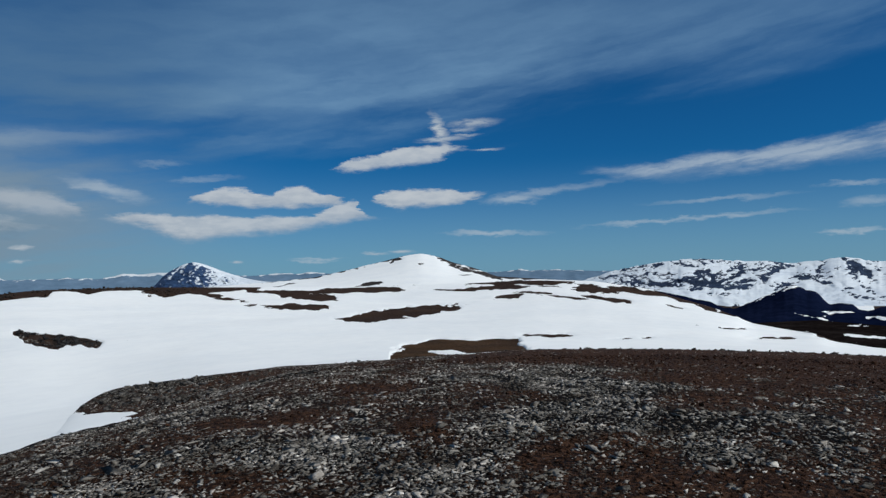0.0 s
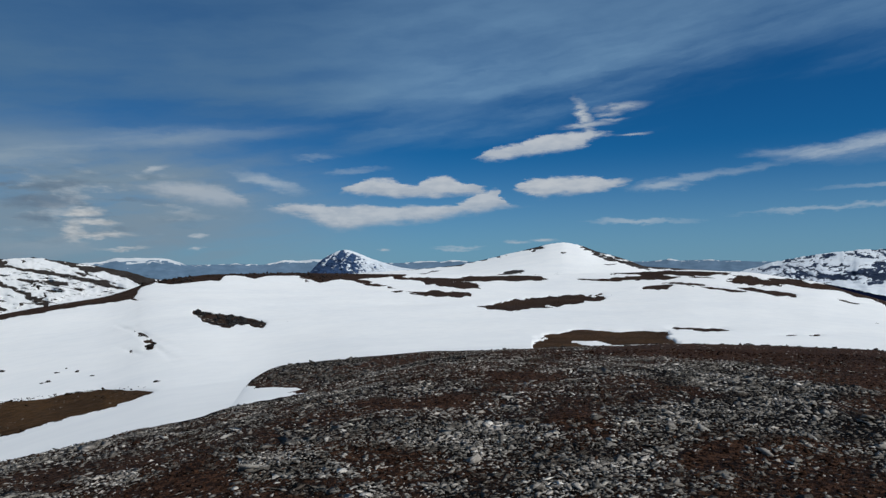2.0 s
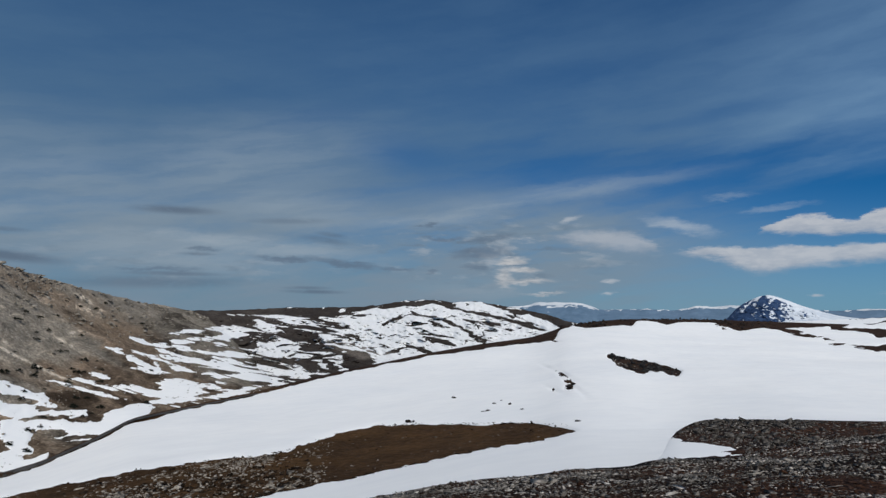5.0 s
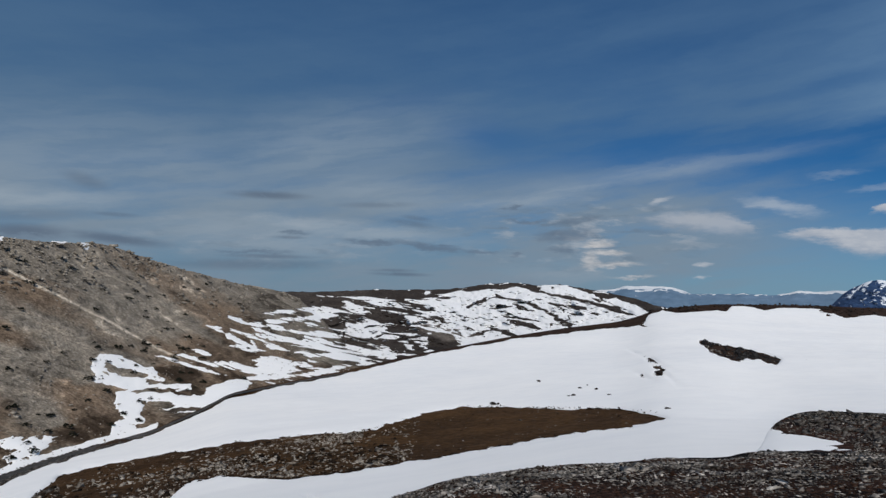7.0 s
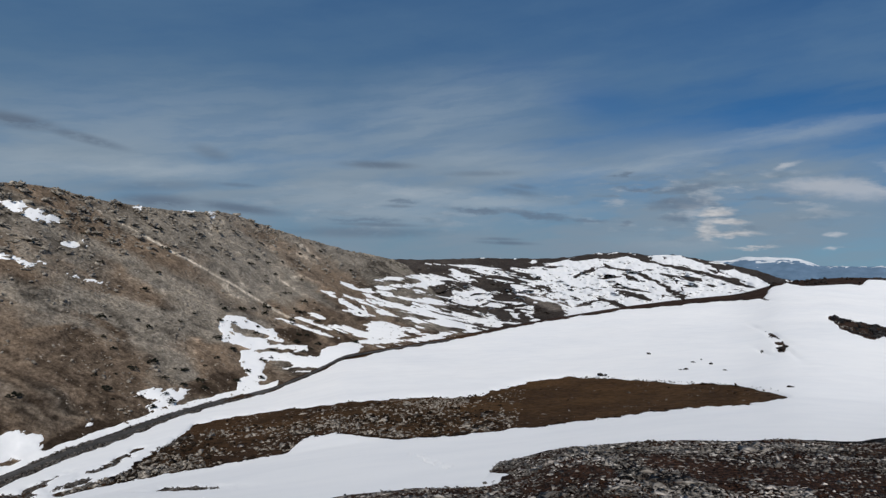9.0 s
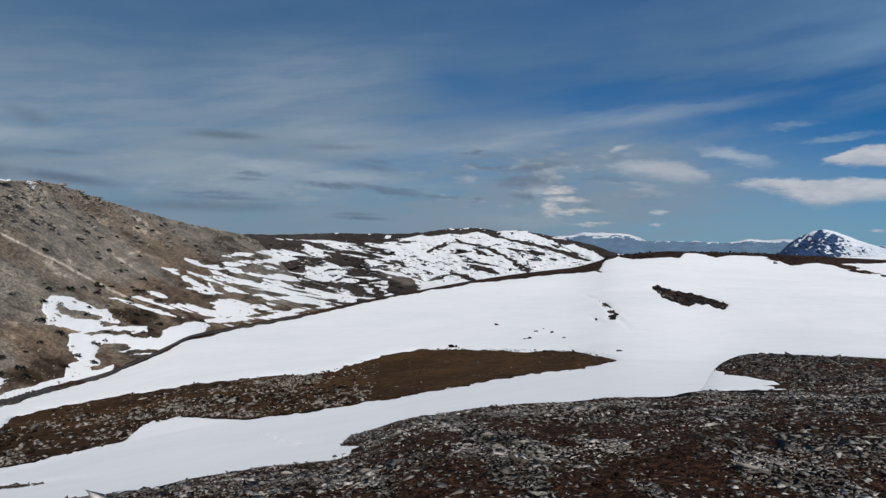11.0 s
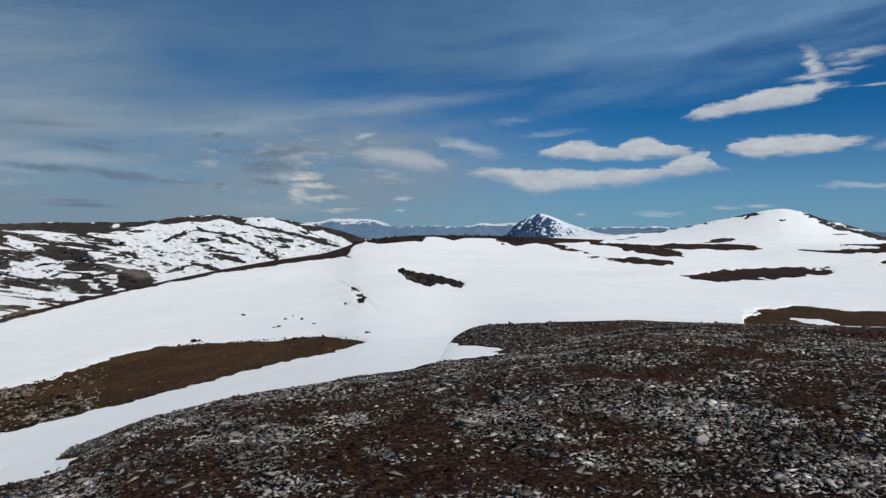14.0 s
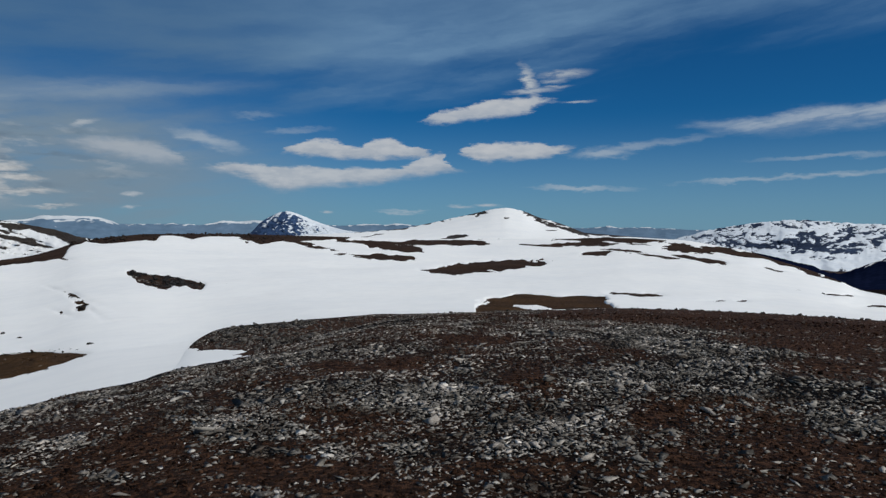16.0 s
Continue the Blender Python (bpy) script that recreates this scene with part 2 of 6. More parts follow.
span = wmath("MULTIPLY", wramp(az, 5.0, 34.0, 1.0, 0.62), wramp(el, 26.0, 14.0, 0.5, 1.0))
sheet = wmath("MULTIPLY", wmath("MULTIPLY", sheet, patchy), span, True)
sheet = wmath("MULTIPLY", sheet, wmath("SUBTRACT", 1.0, holes))
low_left = wmath("MULTIPLY", wramp(az, -12.0, -38.0), wramp(el, 13.0, 6.5))
milk = wmath("MULTIPLY", low_left, wramp(wmath("ADD", wmath("MULTIPLY", veil_noise, 0.8), wmath("ADD", wmath("MULTIPLY", fibre, 0.5), wmath("MULTIPLY", comb, 0.3))), 0.55, 0.95, 0.25, 1.0))
haze = wramp(el, 10.0, -1.0, 0, 0.6)

gain = wt.nodes.new("ShaderNodeMix")
gain.data_type, gain.blend_type = "RGBA", "MULTIPLY"
gain.inputs["Factor"].default_value = 1
wt.links.new(sky.outputs[0], gain.inputs["A"])
gain.inputs["B"].default_value = (0.11, 0.62, 1.08, 1)
colour = gain.outputs["Result"]
colour = wmix(haze, colour, wmix(wramp(az, -22.0, -58.0), (4.5, 6.8, 9.3), (3.9, 5.7, 7.4)))
colour = wmix(sheet, colour, wmix(wramp(az, -30.0, -8.0), (1.8, 3.5, 6.0), (3.5, 6.0, 9.2)))
colour = wmix(wmath("MULTIPLY", wramp(az, -26.0, -72.0, 0.0, 0.5), wramp(el, 24.0, 9.0, 0.5, 1.0)), colour, wmix(wramp(el, 20.0, 8.0), (1.3, 2.5, 4.0), (2.1, 3.6, 5.1)))
colour = wmix(milk, colour, (3.9, 5.2, 6.6))
colour = wmix(wmath("MULTIPLY", milky, wramp(comb, 0.34, 0.62, 0.55, 1.0)), colour, (6.2, 7.5, 8.8))
colour = wmix(wmath("MULTIPLY", shade, wramp(fine.outputs["Fac"], 0.34, 0.5, 0.5, 1.0)), colour, (2.1, 2.85, 4.0))
colour = wmix(wmath("MULTIPLY", thin, wramp(thread, 0.3, 0.55, 0.5, 1.0)), colour, (8.6, 9.6, 10.8))
fan, _ = billow(FAN_TOP, FAN_LOW, 0.9, 1.2, ragged)
colour = wmix(wmath("MULTIPLY", fan, wramp(comb, 0.36, 0.62, 0.2, 0.75)), colour, (8.2, 9.3, 10.8))
# broken low cloud on the left: small torn patches, part lit and part in shade
torn = wnoise(wscaled(warped, (0.2, 1.1, 1)), 1.0, 7, 0.6).outputs["Fac"]
ripple = wnoise(wscaled(gentle, (0.34, 2.3, 1)), 1.0, 6, 0.55).outputs["Fac"]
torn = wmath("ADD", wmath("MULTIPLY", torn, 0.65), wmath("MULTIPLY", ripple, 0.35))
torn = wmath("MULTIPLY", wramp(torn, 0.47, 0.62), clouds([(-42.0, 5.0, 15.0, 3.6, 0, 0.85), (-66.0, 4.2, 20.0, 2.6, 0, 0.35)], 0.3, 1.1))
lit = wramp(wnoise(wscaled(chart, (0.3, 0.8, 1)), 1.0, 4, 0.5).outputs["Fac"], 0.42, 0.6)
colour = wmix(torn, colour, wmix(lit, (2.9, 4.0, 5.3), (6.8, 7.7, 8.8)))
pillow, pillow_rise = billow(PILLOW_TOP, PILLOW_LOW, 0.8, 1.3, ragged)
colour = wmix(wmath("MULTIPLY", pillow, 0.75), colour, wmix(pillow_rise, (4.8, 5.7, 7.0), (8.2, 8.8, 9.8)))
colour = wmix(wmath("MULTIPLY", grey, wramp(fine.outputs["Fac"], 0.34, 0.5, 0.4, 1.0)), colour, (2.4, 3.3, 4.6))
colour = wmix(tower, colour, wmix(wramp(torn_edge.outputs["Fac"], 0.35, 0.6), (7.0, 7.4, 8.0), (10.6, 10.6, 10.8)))
colour = wmix(wmath("MULTIPLY", wisp, wramp(torn_edge.outputs["Fac"], 0.32, 0.55, 0.45, 1.0)), colour, (9.0, 9.6, 10.5))
for top_, low_, soft_, dense, dim in ((LONG_TOP, LONG_LOW, 0.9, 0.85, (5.6, 6.6, 8.2)), (TWIN_TOP, TWIN_LOW, 0.6, 0.92, (6.2, 7.1, 8.6)), (LENS_TOP, LENS_LOW, 0.6, 0.95, (6.4, 7.3, 8.8)), (BODY_TOP, BODY_LOW, 0.6, 0.92, (6.8, 7.7, 9.2))):
    cover, rise = billow(top_, low_, 0.35, soft_, ragged)
    body = wmath("ADD", wmath("MULTIPLY", rise, 0.6), wmath("MULTIPLY", wramp(fine.outputs["Fac"], 0.36, 0.64), 0.4))
    colour = wmix(wmath("MULTIPLY", cover, dense), colour, wmix(body, dim, (10.6, 10.8, 11.4)))
back = wt.nodes.new("ShaderNodeBackground")
back.inputs["Strength"].default_value = SKY_STRENGTH
wt.links.new(colour, back.inputs["Color"])
wt.links.new(back.outputs[0], wt.nodes.new("ShaderNodeOutputWorld").inputs[0])


# ------------------------------------------------------------------ materials
def material(name, build):
    m = bpy.data.materials.new(name)
    m.use_nodes = True
    nt = m.node_tree
    p = nt.nodes["Principled BSDF"]
    build(nt, p)
    return m


def mnoise(nt, scale, detail=6, rough=0.6, stretch=None):
    c = nt.nodes.new("ShaderNodeTexCoord")
    out = c.outputs["Object"]
    if stretch:
        v = nt.nodes.new("ShaderNodeVectorMath")
        v.operation = "MULTIPLY"
        v.inputs[1].default_value = stretch
        nt.links.new(out, v.inputs[0])
        out = v.outputs[0]
    n = nt.nodes.new("ShaderNodeTexNoise")
    n.inputs["Scale"].default_value, n.inputs["Detail"].default_value, n.inputs["Roughness"].default_value = scale, detail, rough
    nt.links.new(out, n.inputs["Vector"])
    return n.outputs["Fac"]


def mramp(nt, value, stops):
    r = nt.nodes.new("ShaderNodeValToRGB")
    while len(r.color_ramp.elements) < len(stops):
        r.color_ramp.elements.new(0.5)
    for e, (at, c) in zip(r.color_ramp.elements, stops):
        e.position, e.color = at, (*c, 1)
    nt.links.new(value, r.inputs[0])
    return r.outputs[0]


def mmix(nt, fac, a, b):
    n = nt.nodes.new("ShaderNodeMix")
    n.data_type = "RGBA"
    if isinstance(fac, float):
        n.inputs["Factor"].default_value = fac
    else:
        nt.links.new(fac, n.inputs["Factor"])
    nt.links.new(a, n.inputs["A"])
    nt.links.new(b, n.inputs["B"])
    return n.outputs["Result"]


def mstep(nt, value, a, b):
    n = nt.nodes.new("ShaderNodeMapRange")
    n.interpolation_type = "SMOOTHSTEP"
    n.inputs["From Min"].default_value, n.inputs["From Max"].default_value = a, b
    nt.links.new(value, n.inputs["Value"])
    return n.outputs["Result"]


def mbump(nt, p, value, strength, distance):
    b = nt.nodes.new("ShaderNodeBump")
    b.inputs["Strength"].default_value, b.inputs["Distance"].default_value = strength, distance
    nt.links.new(value, b.inputs["Height"])
    nt.links.new(b.outputs[0], p.inputs["Normal"])


def mattribute(nt, name):
    a = nt.nodes.new("ShaderNodeAttribute")
    a.attribute_name = name
    return a.outputs["Fac"]


def surface(lo, mid, hi, scale, fine, bump=0.6, rough=0.95, distance=0.05, gloss=0.15):
    """Two scales of colour noise with relief; metres."""
    def build(nt, p):
        broad, grain = mnoise(nt, scale, 4), mnoise(nt, fine, 8, 0.68)
        a = mramp(nt, broad, [(0.38, lo), (0.5, mid), (0.62, hi)])
        b = mramp(nt, grain, [(0.38, lo), (0.5, mid), (0.62, hi)])
        nt.links.new(mmix(nt, 0.55, a, b), p.inputs["Base Color"])
        p.inputs["Roughness"].default_value = rough
        p.inputs["Specular IOR Level"].default_value = gloss
        mbump(nt, p, grain, bump, distance)
    return build


def snow_build(nt, p):
    broad, drift, grain = mnoise(nt, 0.03, 4), mnoise(nt, 0.35, 5, 0.6, (1, 0.6, 1)), mnoise(nt, 3.0, 7, 0.65)
    a = mramp(nt, broad, [(0.32, (0.79, 0.80, 0.815)), (0.62, (0.885, 0.88, 0.872))])
    b = mramp(nt, drift, [(0.3, (0.79, 0.795, 0.805)), (0.6, (0.89, 0.885, 0.877))])
    nt.links.new(mmix(nt, 0.4, a, b), p.inputs["Base Color"])
    p.inputs["Roughness"].default_value = 0.75
    p.inputs["Specular IOR Level"].default_value = 0.2
    mbump(nt, p, grain, 0.2, 0.03)


def mcells(nt, scale, stretch=(1, 1, 1)):
    c = nt.nodes.new("ShaderNodeTexCoord").outputs["Object"]
    v = nt.nodes.new("ShaderNodeVectorMath")
    v.operation = "MULTIPLY"
    v.inputs[1].default_value = stretch
    nt.links.new(c, v.inputs[0])
    n = nt.nodes.new("ShaderNodeTexVoronoi")
    n.inputs["Scale"].default_value = scale
    nt.links.new(v.outputs[0], n.inputs["Vector"])
    return n.outputs["Distance"], n.outputs["Color"]


def ground_build(nt, p):
    # dark turf and soil, with gravel showing where the attribute 'gravel' is high
    broad, grain = mnoise(nt, 0.6, 4), mnoise(nt, 14.0, 9, 0.75)
    # brown soil; near-black stops put shade between grains and pebbles into the colour
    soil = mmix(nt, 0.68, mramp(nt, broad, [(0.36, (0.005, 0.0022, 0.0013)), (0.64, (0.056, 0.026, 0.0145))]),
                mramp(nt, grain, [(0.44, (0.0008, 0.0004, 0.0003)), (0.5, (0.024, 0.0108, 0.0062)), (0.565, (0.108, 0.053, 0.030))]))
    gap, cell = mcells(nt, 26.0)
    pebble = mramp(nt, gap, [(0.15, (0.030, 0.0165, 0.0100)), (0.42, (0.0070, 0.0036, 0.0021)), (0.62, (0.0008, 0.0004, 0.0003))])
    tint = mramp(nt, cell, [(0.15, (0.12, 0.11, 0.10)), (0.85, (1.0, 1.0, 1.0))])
    m = nt.nodes.new("ShaderNodeMix")
    m.data_type, m.blend_type = "RGBA", "MULTIPLY"
    m.inputs["Factor"].default_value = 0.8
    nt.links.new(pebble, m.inputs["A"])
    nt.links.new(tint, m.inputs["B"])
    nt.links.new(mmix(nt, mstep(nt, mattribute(nt, "gravel"), 0.4, 0.8), soil, m.outputs["Result"]), p.inputs["Base Color"])
    p.inputs["Roughness"].default_value = 0.97
    p.inputs["Specular IOR Level"].default_value = 0.1
    mbump(nt, p, grain, 1.0, 0.06)


def patch_build(nt, p):
    # withered grass on the melted-out ground, dark heath where the attribute 'grass' is low
    broad, grain = mnoise(nt, 0.12, 5), mnoise(nt, 1.5, 8, 0.7)
    grass = mmix(nt, 0.5, mramp(nt, broad, [(0.38, (0.028, 0.0148, 0.006)), (0.62, (0.094, 0.049, 0.018))]),
                 mramp(nt, grain, [(0.38, (0.008, 0.005, 0.003)), (0.62, (0.112, 0.062, 0.029))]))
    heath = mmix(nt, 0.5, mramp(nt, broad, [(0.38, (0.014, 0.008, 0.006)), (0.62, (0.045, 0.026, 0.018))]),
                 mramp(nt, grain, [(0.38, (0.006, 0.004, 0.003)), (0.62, (0.065, 0.040, 0.028))]))
    nt.links.new(mmix(nt, mattribute(nt, "grass"), heath, grass), p.inputs["Base Color"])
    p.inputs["Roughness"].default_value = 0.97
    p.inputs["Specular IOR Level"].default_value = 0.05
    mbump(nt, p, grain, 1.0, 0.25)


def flank_build(nt, p):
    # brown mountainside; 'scree' is where grey rubble shows, 'wear' the streaks that run down the slope
    mid, grain = mnoise(nt, 0.22, 7, 0.7), mnoise(nt, 1.7, 8, 0.72)
    turf = mramp(nt, grain, [(0.34, (0.070, 0.051, 0.037)), (0.5, (0.150, 0.114, 0.084)), (0.66, (0.25, 0.198, 0.154))])
    scree = mramp(nt, grain, [(0.34, (0.090, 0.083, 0.072)), (0.5, (0.195, 0.176, 0.150)), (0.66, (0.35, 0.318, 0.275))])
    body = mmix(nt, mstep(nt, mattribute(nt, "scree"), 0.3, 0.8), turf, scree)
    wear = mramp(nt, mattribute(nt, "wear"), [(0.1, (0.30, 0.28, 0.26)), (0.5, (1.08, 1.06, 1.03)), (0.85, (1.5, 1.44, 1.35)), (1.0, (3.0, 2.9, 2.75))])
    blot = mramp(nt, mid, [(0.36, (0.74, 0.72, 0.70)), (0.6, (1.12, 1.10, 1.08))])
    for layer in (wear, blot):
        m = nt.nodes.new("ShaderNodeMix")
        m.data_type, m.blend_type = "RGBA", "MULTIPLY"
        m.inputs["Factor"].default_value = 1.0
        nt.links.new(body, m.inputs["A"])
        nt.links.new(layer, m.inputs["B"])
        body = m.outputs["Result"]
    nt.links.new(body, p.inputs["Base Color"])
    p.inputs["Roughness"].default_value = 0.95
    p.inputs["Specular IOR Level"].default_value = 0.05
    mbump(nt, p, grain, 0.9, 0.3)


def stone_build(nt, p):
    info = nt.nodes.new("ShaderNodeObjectInfo").outputs["Random"]
    geo = nt.nodes.new("ShaderNodeNewGeometry").outputs["Random Per Island"]
    add = nt.nodes.new("ShaderNodeMath")
    add.operation = "ADD"
    nt.links.new(info, add.inputs[0])
    nt.links.new(geo, add.inputs[1])
    wrap = nt.nodes.new("ShaderNodeMath")
    wrap.operation = "FRACT"
    nt.links.new(add.outputs[0], wrap.inputs[0])
    base = mramp(nt, wrap.outputs[0], [(0.0, (0.040, 0.032, 0.026)), (0.3, (0.110, 0.093, 0.080)), (0.85, (0.34, 0.304, 0.274)), (1.0, (0.70, 0.65, 0.60))])
    grain = mnoise(nt, 40.0, 6, 0.7)
    spot = mramp(nt, grain, [(0.42, (0.08, 0.074, 0.068)), (0.58, (0.32, 0.31, 0.295))])
    clump = mramp(nt, mnoise(nt, 1.3, 6, 0.7), [(0.38, (0.34, 0.305, 0.28)), (0.5, (0.86, 0.87, 0.855)), (0.60, (1.55, 1.53, 1.505))])
    m = nt.nodes.new("ShaderNodeMix")
    m.data_type, m.blend_type = "RGBA", "MULTIPLY"
    m.inputs["Factor"].default_value = 1.0
    nt.links.new(mmix(nt, 0.35, base, spot), m.inputs["A"])
    nt.links.new(clump, m.inputs["B"])
    nt.links.new(m.outputs["Result"], p.inputs["Base Color"])
    p.inputs["Roughness"].default_value = 0.9
    p.inputs["Specular IOR Level"].default_value = 0.06
    mbump(nt, p, grain, 0.7, 0.01)


SNOW = material("old_snow", snow_build)
# far snow, greyed and blued: distance haze is put into its colour
FAR_SNOW = material("haze_grey_snow", surface((0.50, 0.55, 0.63), (0.66, 0.70, 0.75), (0.74, 0.77, 0.81), 0.002, 0.02, 0.2, 0.8, distance=6))
GROUND = material("stony_turf", ground_build)
FLANK = material("brown_flank", flank_build)
def clod_build(nt, p):
    geo = nt.nodes.new("ShaderNodeNewGeometry").outputs["Random Per Island"]
    base = mramp(nt, geo, [(0.0, (0.003, 0.0018, 0.0012)), (0.6, (0.022, 0.0110, 0.0068)), (1.0, (0.066, 0.034, 0.0210))])
    nt.links.new(base, p.inputs["Base Color"])
    p.inputs["Roughness"].default_value = 1.0
    p.inputs["Specular IOR Level"].default_value = 0.05


CLOD = material("turf_clod", clod_build)
PATCH = material("withered_grass", patch_build)
STONE = material("limestone", stone_build)
ROCK = material("dark_rock", surface((0.012, 0.009, 0.008), (0.028, 0.021, 0.018), (0.085, 0.068, 0.058), 0.03, 0.3, 1.0, distance=1.5))


def hill_rock_build(nt, p):
    # dark heath and rock, with paler scree where the attribute 'pale' is high
    broad, grain = mnoise(nt, 0.04, 5), mnoise(nt, 0.35, 8, 0.72)
    dark = mmix(nt, 0.5, mramp(nt, broad, [(0.38, (0.012, 0.009, 0.008)), (0.62, (0.05, 0.040, 0.033))]), mramp(nt, grain, [(0.38, (0.010, 0.008, 0.007)), (0.62, (0.09, 0.073, 0.062))]))
    pale = mramp(nt, grain, [(0.36, (0.05, 0.041, 0.034)), (0.64, (0.24, 0.205, 0.175))])
    nt.links.new(mmix(nt, mattribute(nt, "pale"), dark, pale), p.inputs["Base Color"])
    p.inputs["Roughness"].default_value = 0.95
    p.inputs["Specular IOR Level"].default_value = 0.05
    mbump(nt, p, grain, 1.0, 1.2)


HILL_ROCK = material("hill_rock", hill_rock_build)
# blue of both far rocks is aerial haze painted into the base colour
PEAK_ROCK = material("haze_blue_rock", surface((0.013, 0.032, 0.082), (0.027, 0.058, 0.135), (0.056, 0.100, 0.195), 0.004, 0.03, 1.0, distance=10))
FAR_ROCK = material("far_haze_rock", surface((0.008, 0.015, 0.034), (0.017, 0.029, 0.060), (0.036, 0.056, 0.105), 0.004, 0.03, 1.0, distance=10))
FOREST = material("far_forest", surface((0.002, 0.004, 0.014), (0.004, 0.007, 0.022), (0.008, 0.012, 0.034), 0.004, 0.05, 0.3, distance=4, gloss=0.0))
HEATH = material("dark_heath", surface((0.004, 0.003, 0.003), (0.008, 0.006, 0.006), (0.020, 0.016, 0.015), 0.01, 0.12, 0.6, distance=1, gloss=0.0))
# snow and rock of the horizon chain, with the haze mixed into their colours
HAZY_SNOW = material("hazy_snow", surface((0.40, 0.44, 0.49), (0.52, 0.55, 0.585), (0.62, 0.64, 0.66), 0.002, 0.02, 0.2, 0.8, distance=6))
HAZE_BLUE = material("distant_haze_blue", surface((0.080, 0.135, 0.205), (0.100, 0.160, 0.235), (0.125, 0.19, 0.275), 0.002, 0.02, 0.3, distance=5))
ASPHALT = material("asphalt", surface((0.022, 0.021, 0.020), (0.042, 0.040, 0.039), (0.10, 0.096, 0.092), 0.4, 4.0, 0.6, distance=0.03))


# ------------------------------------------------------------------ noise and curves
def hashed(ix, iy, seed):
    h = (ix.astype(np.int64) * 374761393 + iy.astype(np.int64) * 668265263 + seed * 1442695041) & 0x7FFFFFFF
    h = ((h ^ (h >> 13)) * 1274126177) & 0x7FFFFFFF
    return ((h ^ (h >> 16)) & 0xFFFF) / 65535.0


def value_noise(x, y, seed):
    ix, iy = np.floor(x), np.floor(y)
    fx, fy = x - ix, y - iy
    fx, fy = fx * fx * (3 - 2 * fx), fy * fy * (3 - 2 * fy)
    a, b, c, d = hashed(ix, iy, seed), hashed(ix + 1, iy, seed), hashed(ix, iy + 1, seed), hashed(ix + 1, iy + 1, seed)
    return (a + (b - a) * fx) * (1 - fy) + (c + (d - c) * fx) * fy


def fractal(x, y, seed, octaves=4, gain=0.5):
    """Fractal noise about -1 to 1."""
    x, y = np.broadcast_arrays(np.asarray(x, float), np.asarray(y, float))
    total, amp, norm = 0.0, 1.0, 0.0
    for k in range(octaves):
        total = total + amp * (2 * value_noise(x * 2 ** k + 17.3 * k, y * 2 ** k + 9.1 * k, seed + k) - 1)
        norm += amp
        amp *= gain
    return total / norm * 1.6


def curve(points, smooth=0.8):
    """A smooth function of azimuth through a few bearings."""
    xs, ys = [p[0] for p in points], [p[1] for p in points]

    def at(a):
        a = np.asarray(a, float)
        return sum(w * np.interp(a + k * smooth, xs, ys) for k, w in ((-1, 0.2), (-0.5, 0.2), (0, 0.2), (0.5, 0.2), (1, 0.2)))
    return at


def lens(A, E, a, e, w, h, turn=0.0):
    """Signed size in degrees: negative inside a lens-shaped patch."""
    c, s = math.cos(radians(turn)), math.sin(radians(turn))
    u, v = (A - a) * c + (E - e) * s, -(A - a) * s + (E - e) * c
    return (np.sqrt((u / w) ** 2 + (v / h) ** 2) - 1) * h


def spindle(A, E, a, e, w, h, turn=0.0):
    """Like lens, but with pointed ends, for streaks."""
    c, s = math.cos(radians(turn)), math.sin(radians(turn))
    u, v = (A - a) * c + (E - e) * s, -(A - a) * s + (E - e) * c
    return np.abs(v) - h * (1 - np.minimum((u / w) ** 2, 2.5))


def warped_chart(a, e, seed, da, de, fa=0.9, fe=3.2):
    """The chart pulled about by noise, for ragged natural outlines."""
    return a + da * fractal(a * fa, e * fe, seed, 5, 0.6), e + de * fractal(a * fa * 1.3, e * fe, seed + 9, 5, 0.6)


def grid_mesh(name, X, Y, Z, keep=None, attributes=(), smooth=True):
    rows, cols = X.shape
    idx = np.arange(rows * cols).reshape(rows, cols)
    quads = np.stack([idx[:-1, :-1], idx[:-1, 1:], idx[1:, 1:], idx[1:, :-1]], -1).reshape(-1, 4)
    if keep is not None:
        kf = keep.ravel()
        quads = quads[kf[quads].any(1)]
    used, inverse = np.unique(quads, return_inverse=True)
    quads = inverse.reshape(-1, 4)
    co = np.stack([X, Y, Z], -1).reshape(-1, 3)[used]
    me = bpy.data.meshes.new(name)
    me.vertices.add(len(co))
    me.vertices.foreach_set("co", co.astype(np.float32).ravel())
    me.loops.add(len(quads) * 4)
    me.loops.foreach_set("vertex_index", quads.astype(np.int32).ravel())
    me.polygons.add(len(quads))
    me.polygons.foreach_set("loop_start", np.arange(0, len(quads) * 4, 4, dtype=np.int32))
    me.polygons.foreach_set("use_smooth", np.full(len(quads), smooth))
    me.update(calc_edges=True)
    for key, values in attributes:
        layer = me.attributes.new(key, "FLOAT", "POINT")
        layer.data.foreach_set("value", values.ravel()[used].astype(np.float32))
    return me


def put(name, me, mat, parent=None, label=""):
    me.materials.append(mat)
    ob = new(name, me)
    ob.parent = parent
    if label:
        tagged(ob, label)
    return ob


def lean(A):
    """Degrees by which the country to the west lies lower than its charted elevations."""
    d, w = np.radians(-34 - np.asarray(A, float)), np.clip((-33 - np.asarray(A, float)) / 6, 0, 1)
    fade = np.clip((170 + np.asarray(A, float)) / 40, 0, 1)
    return (0.12 * np.cos(d) + 0.78 * np.sin(d)) * w * w * (3 - 2 * w) * fade


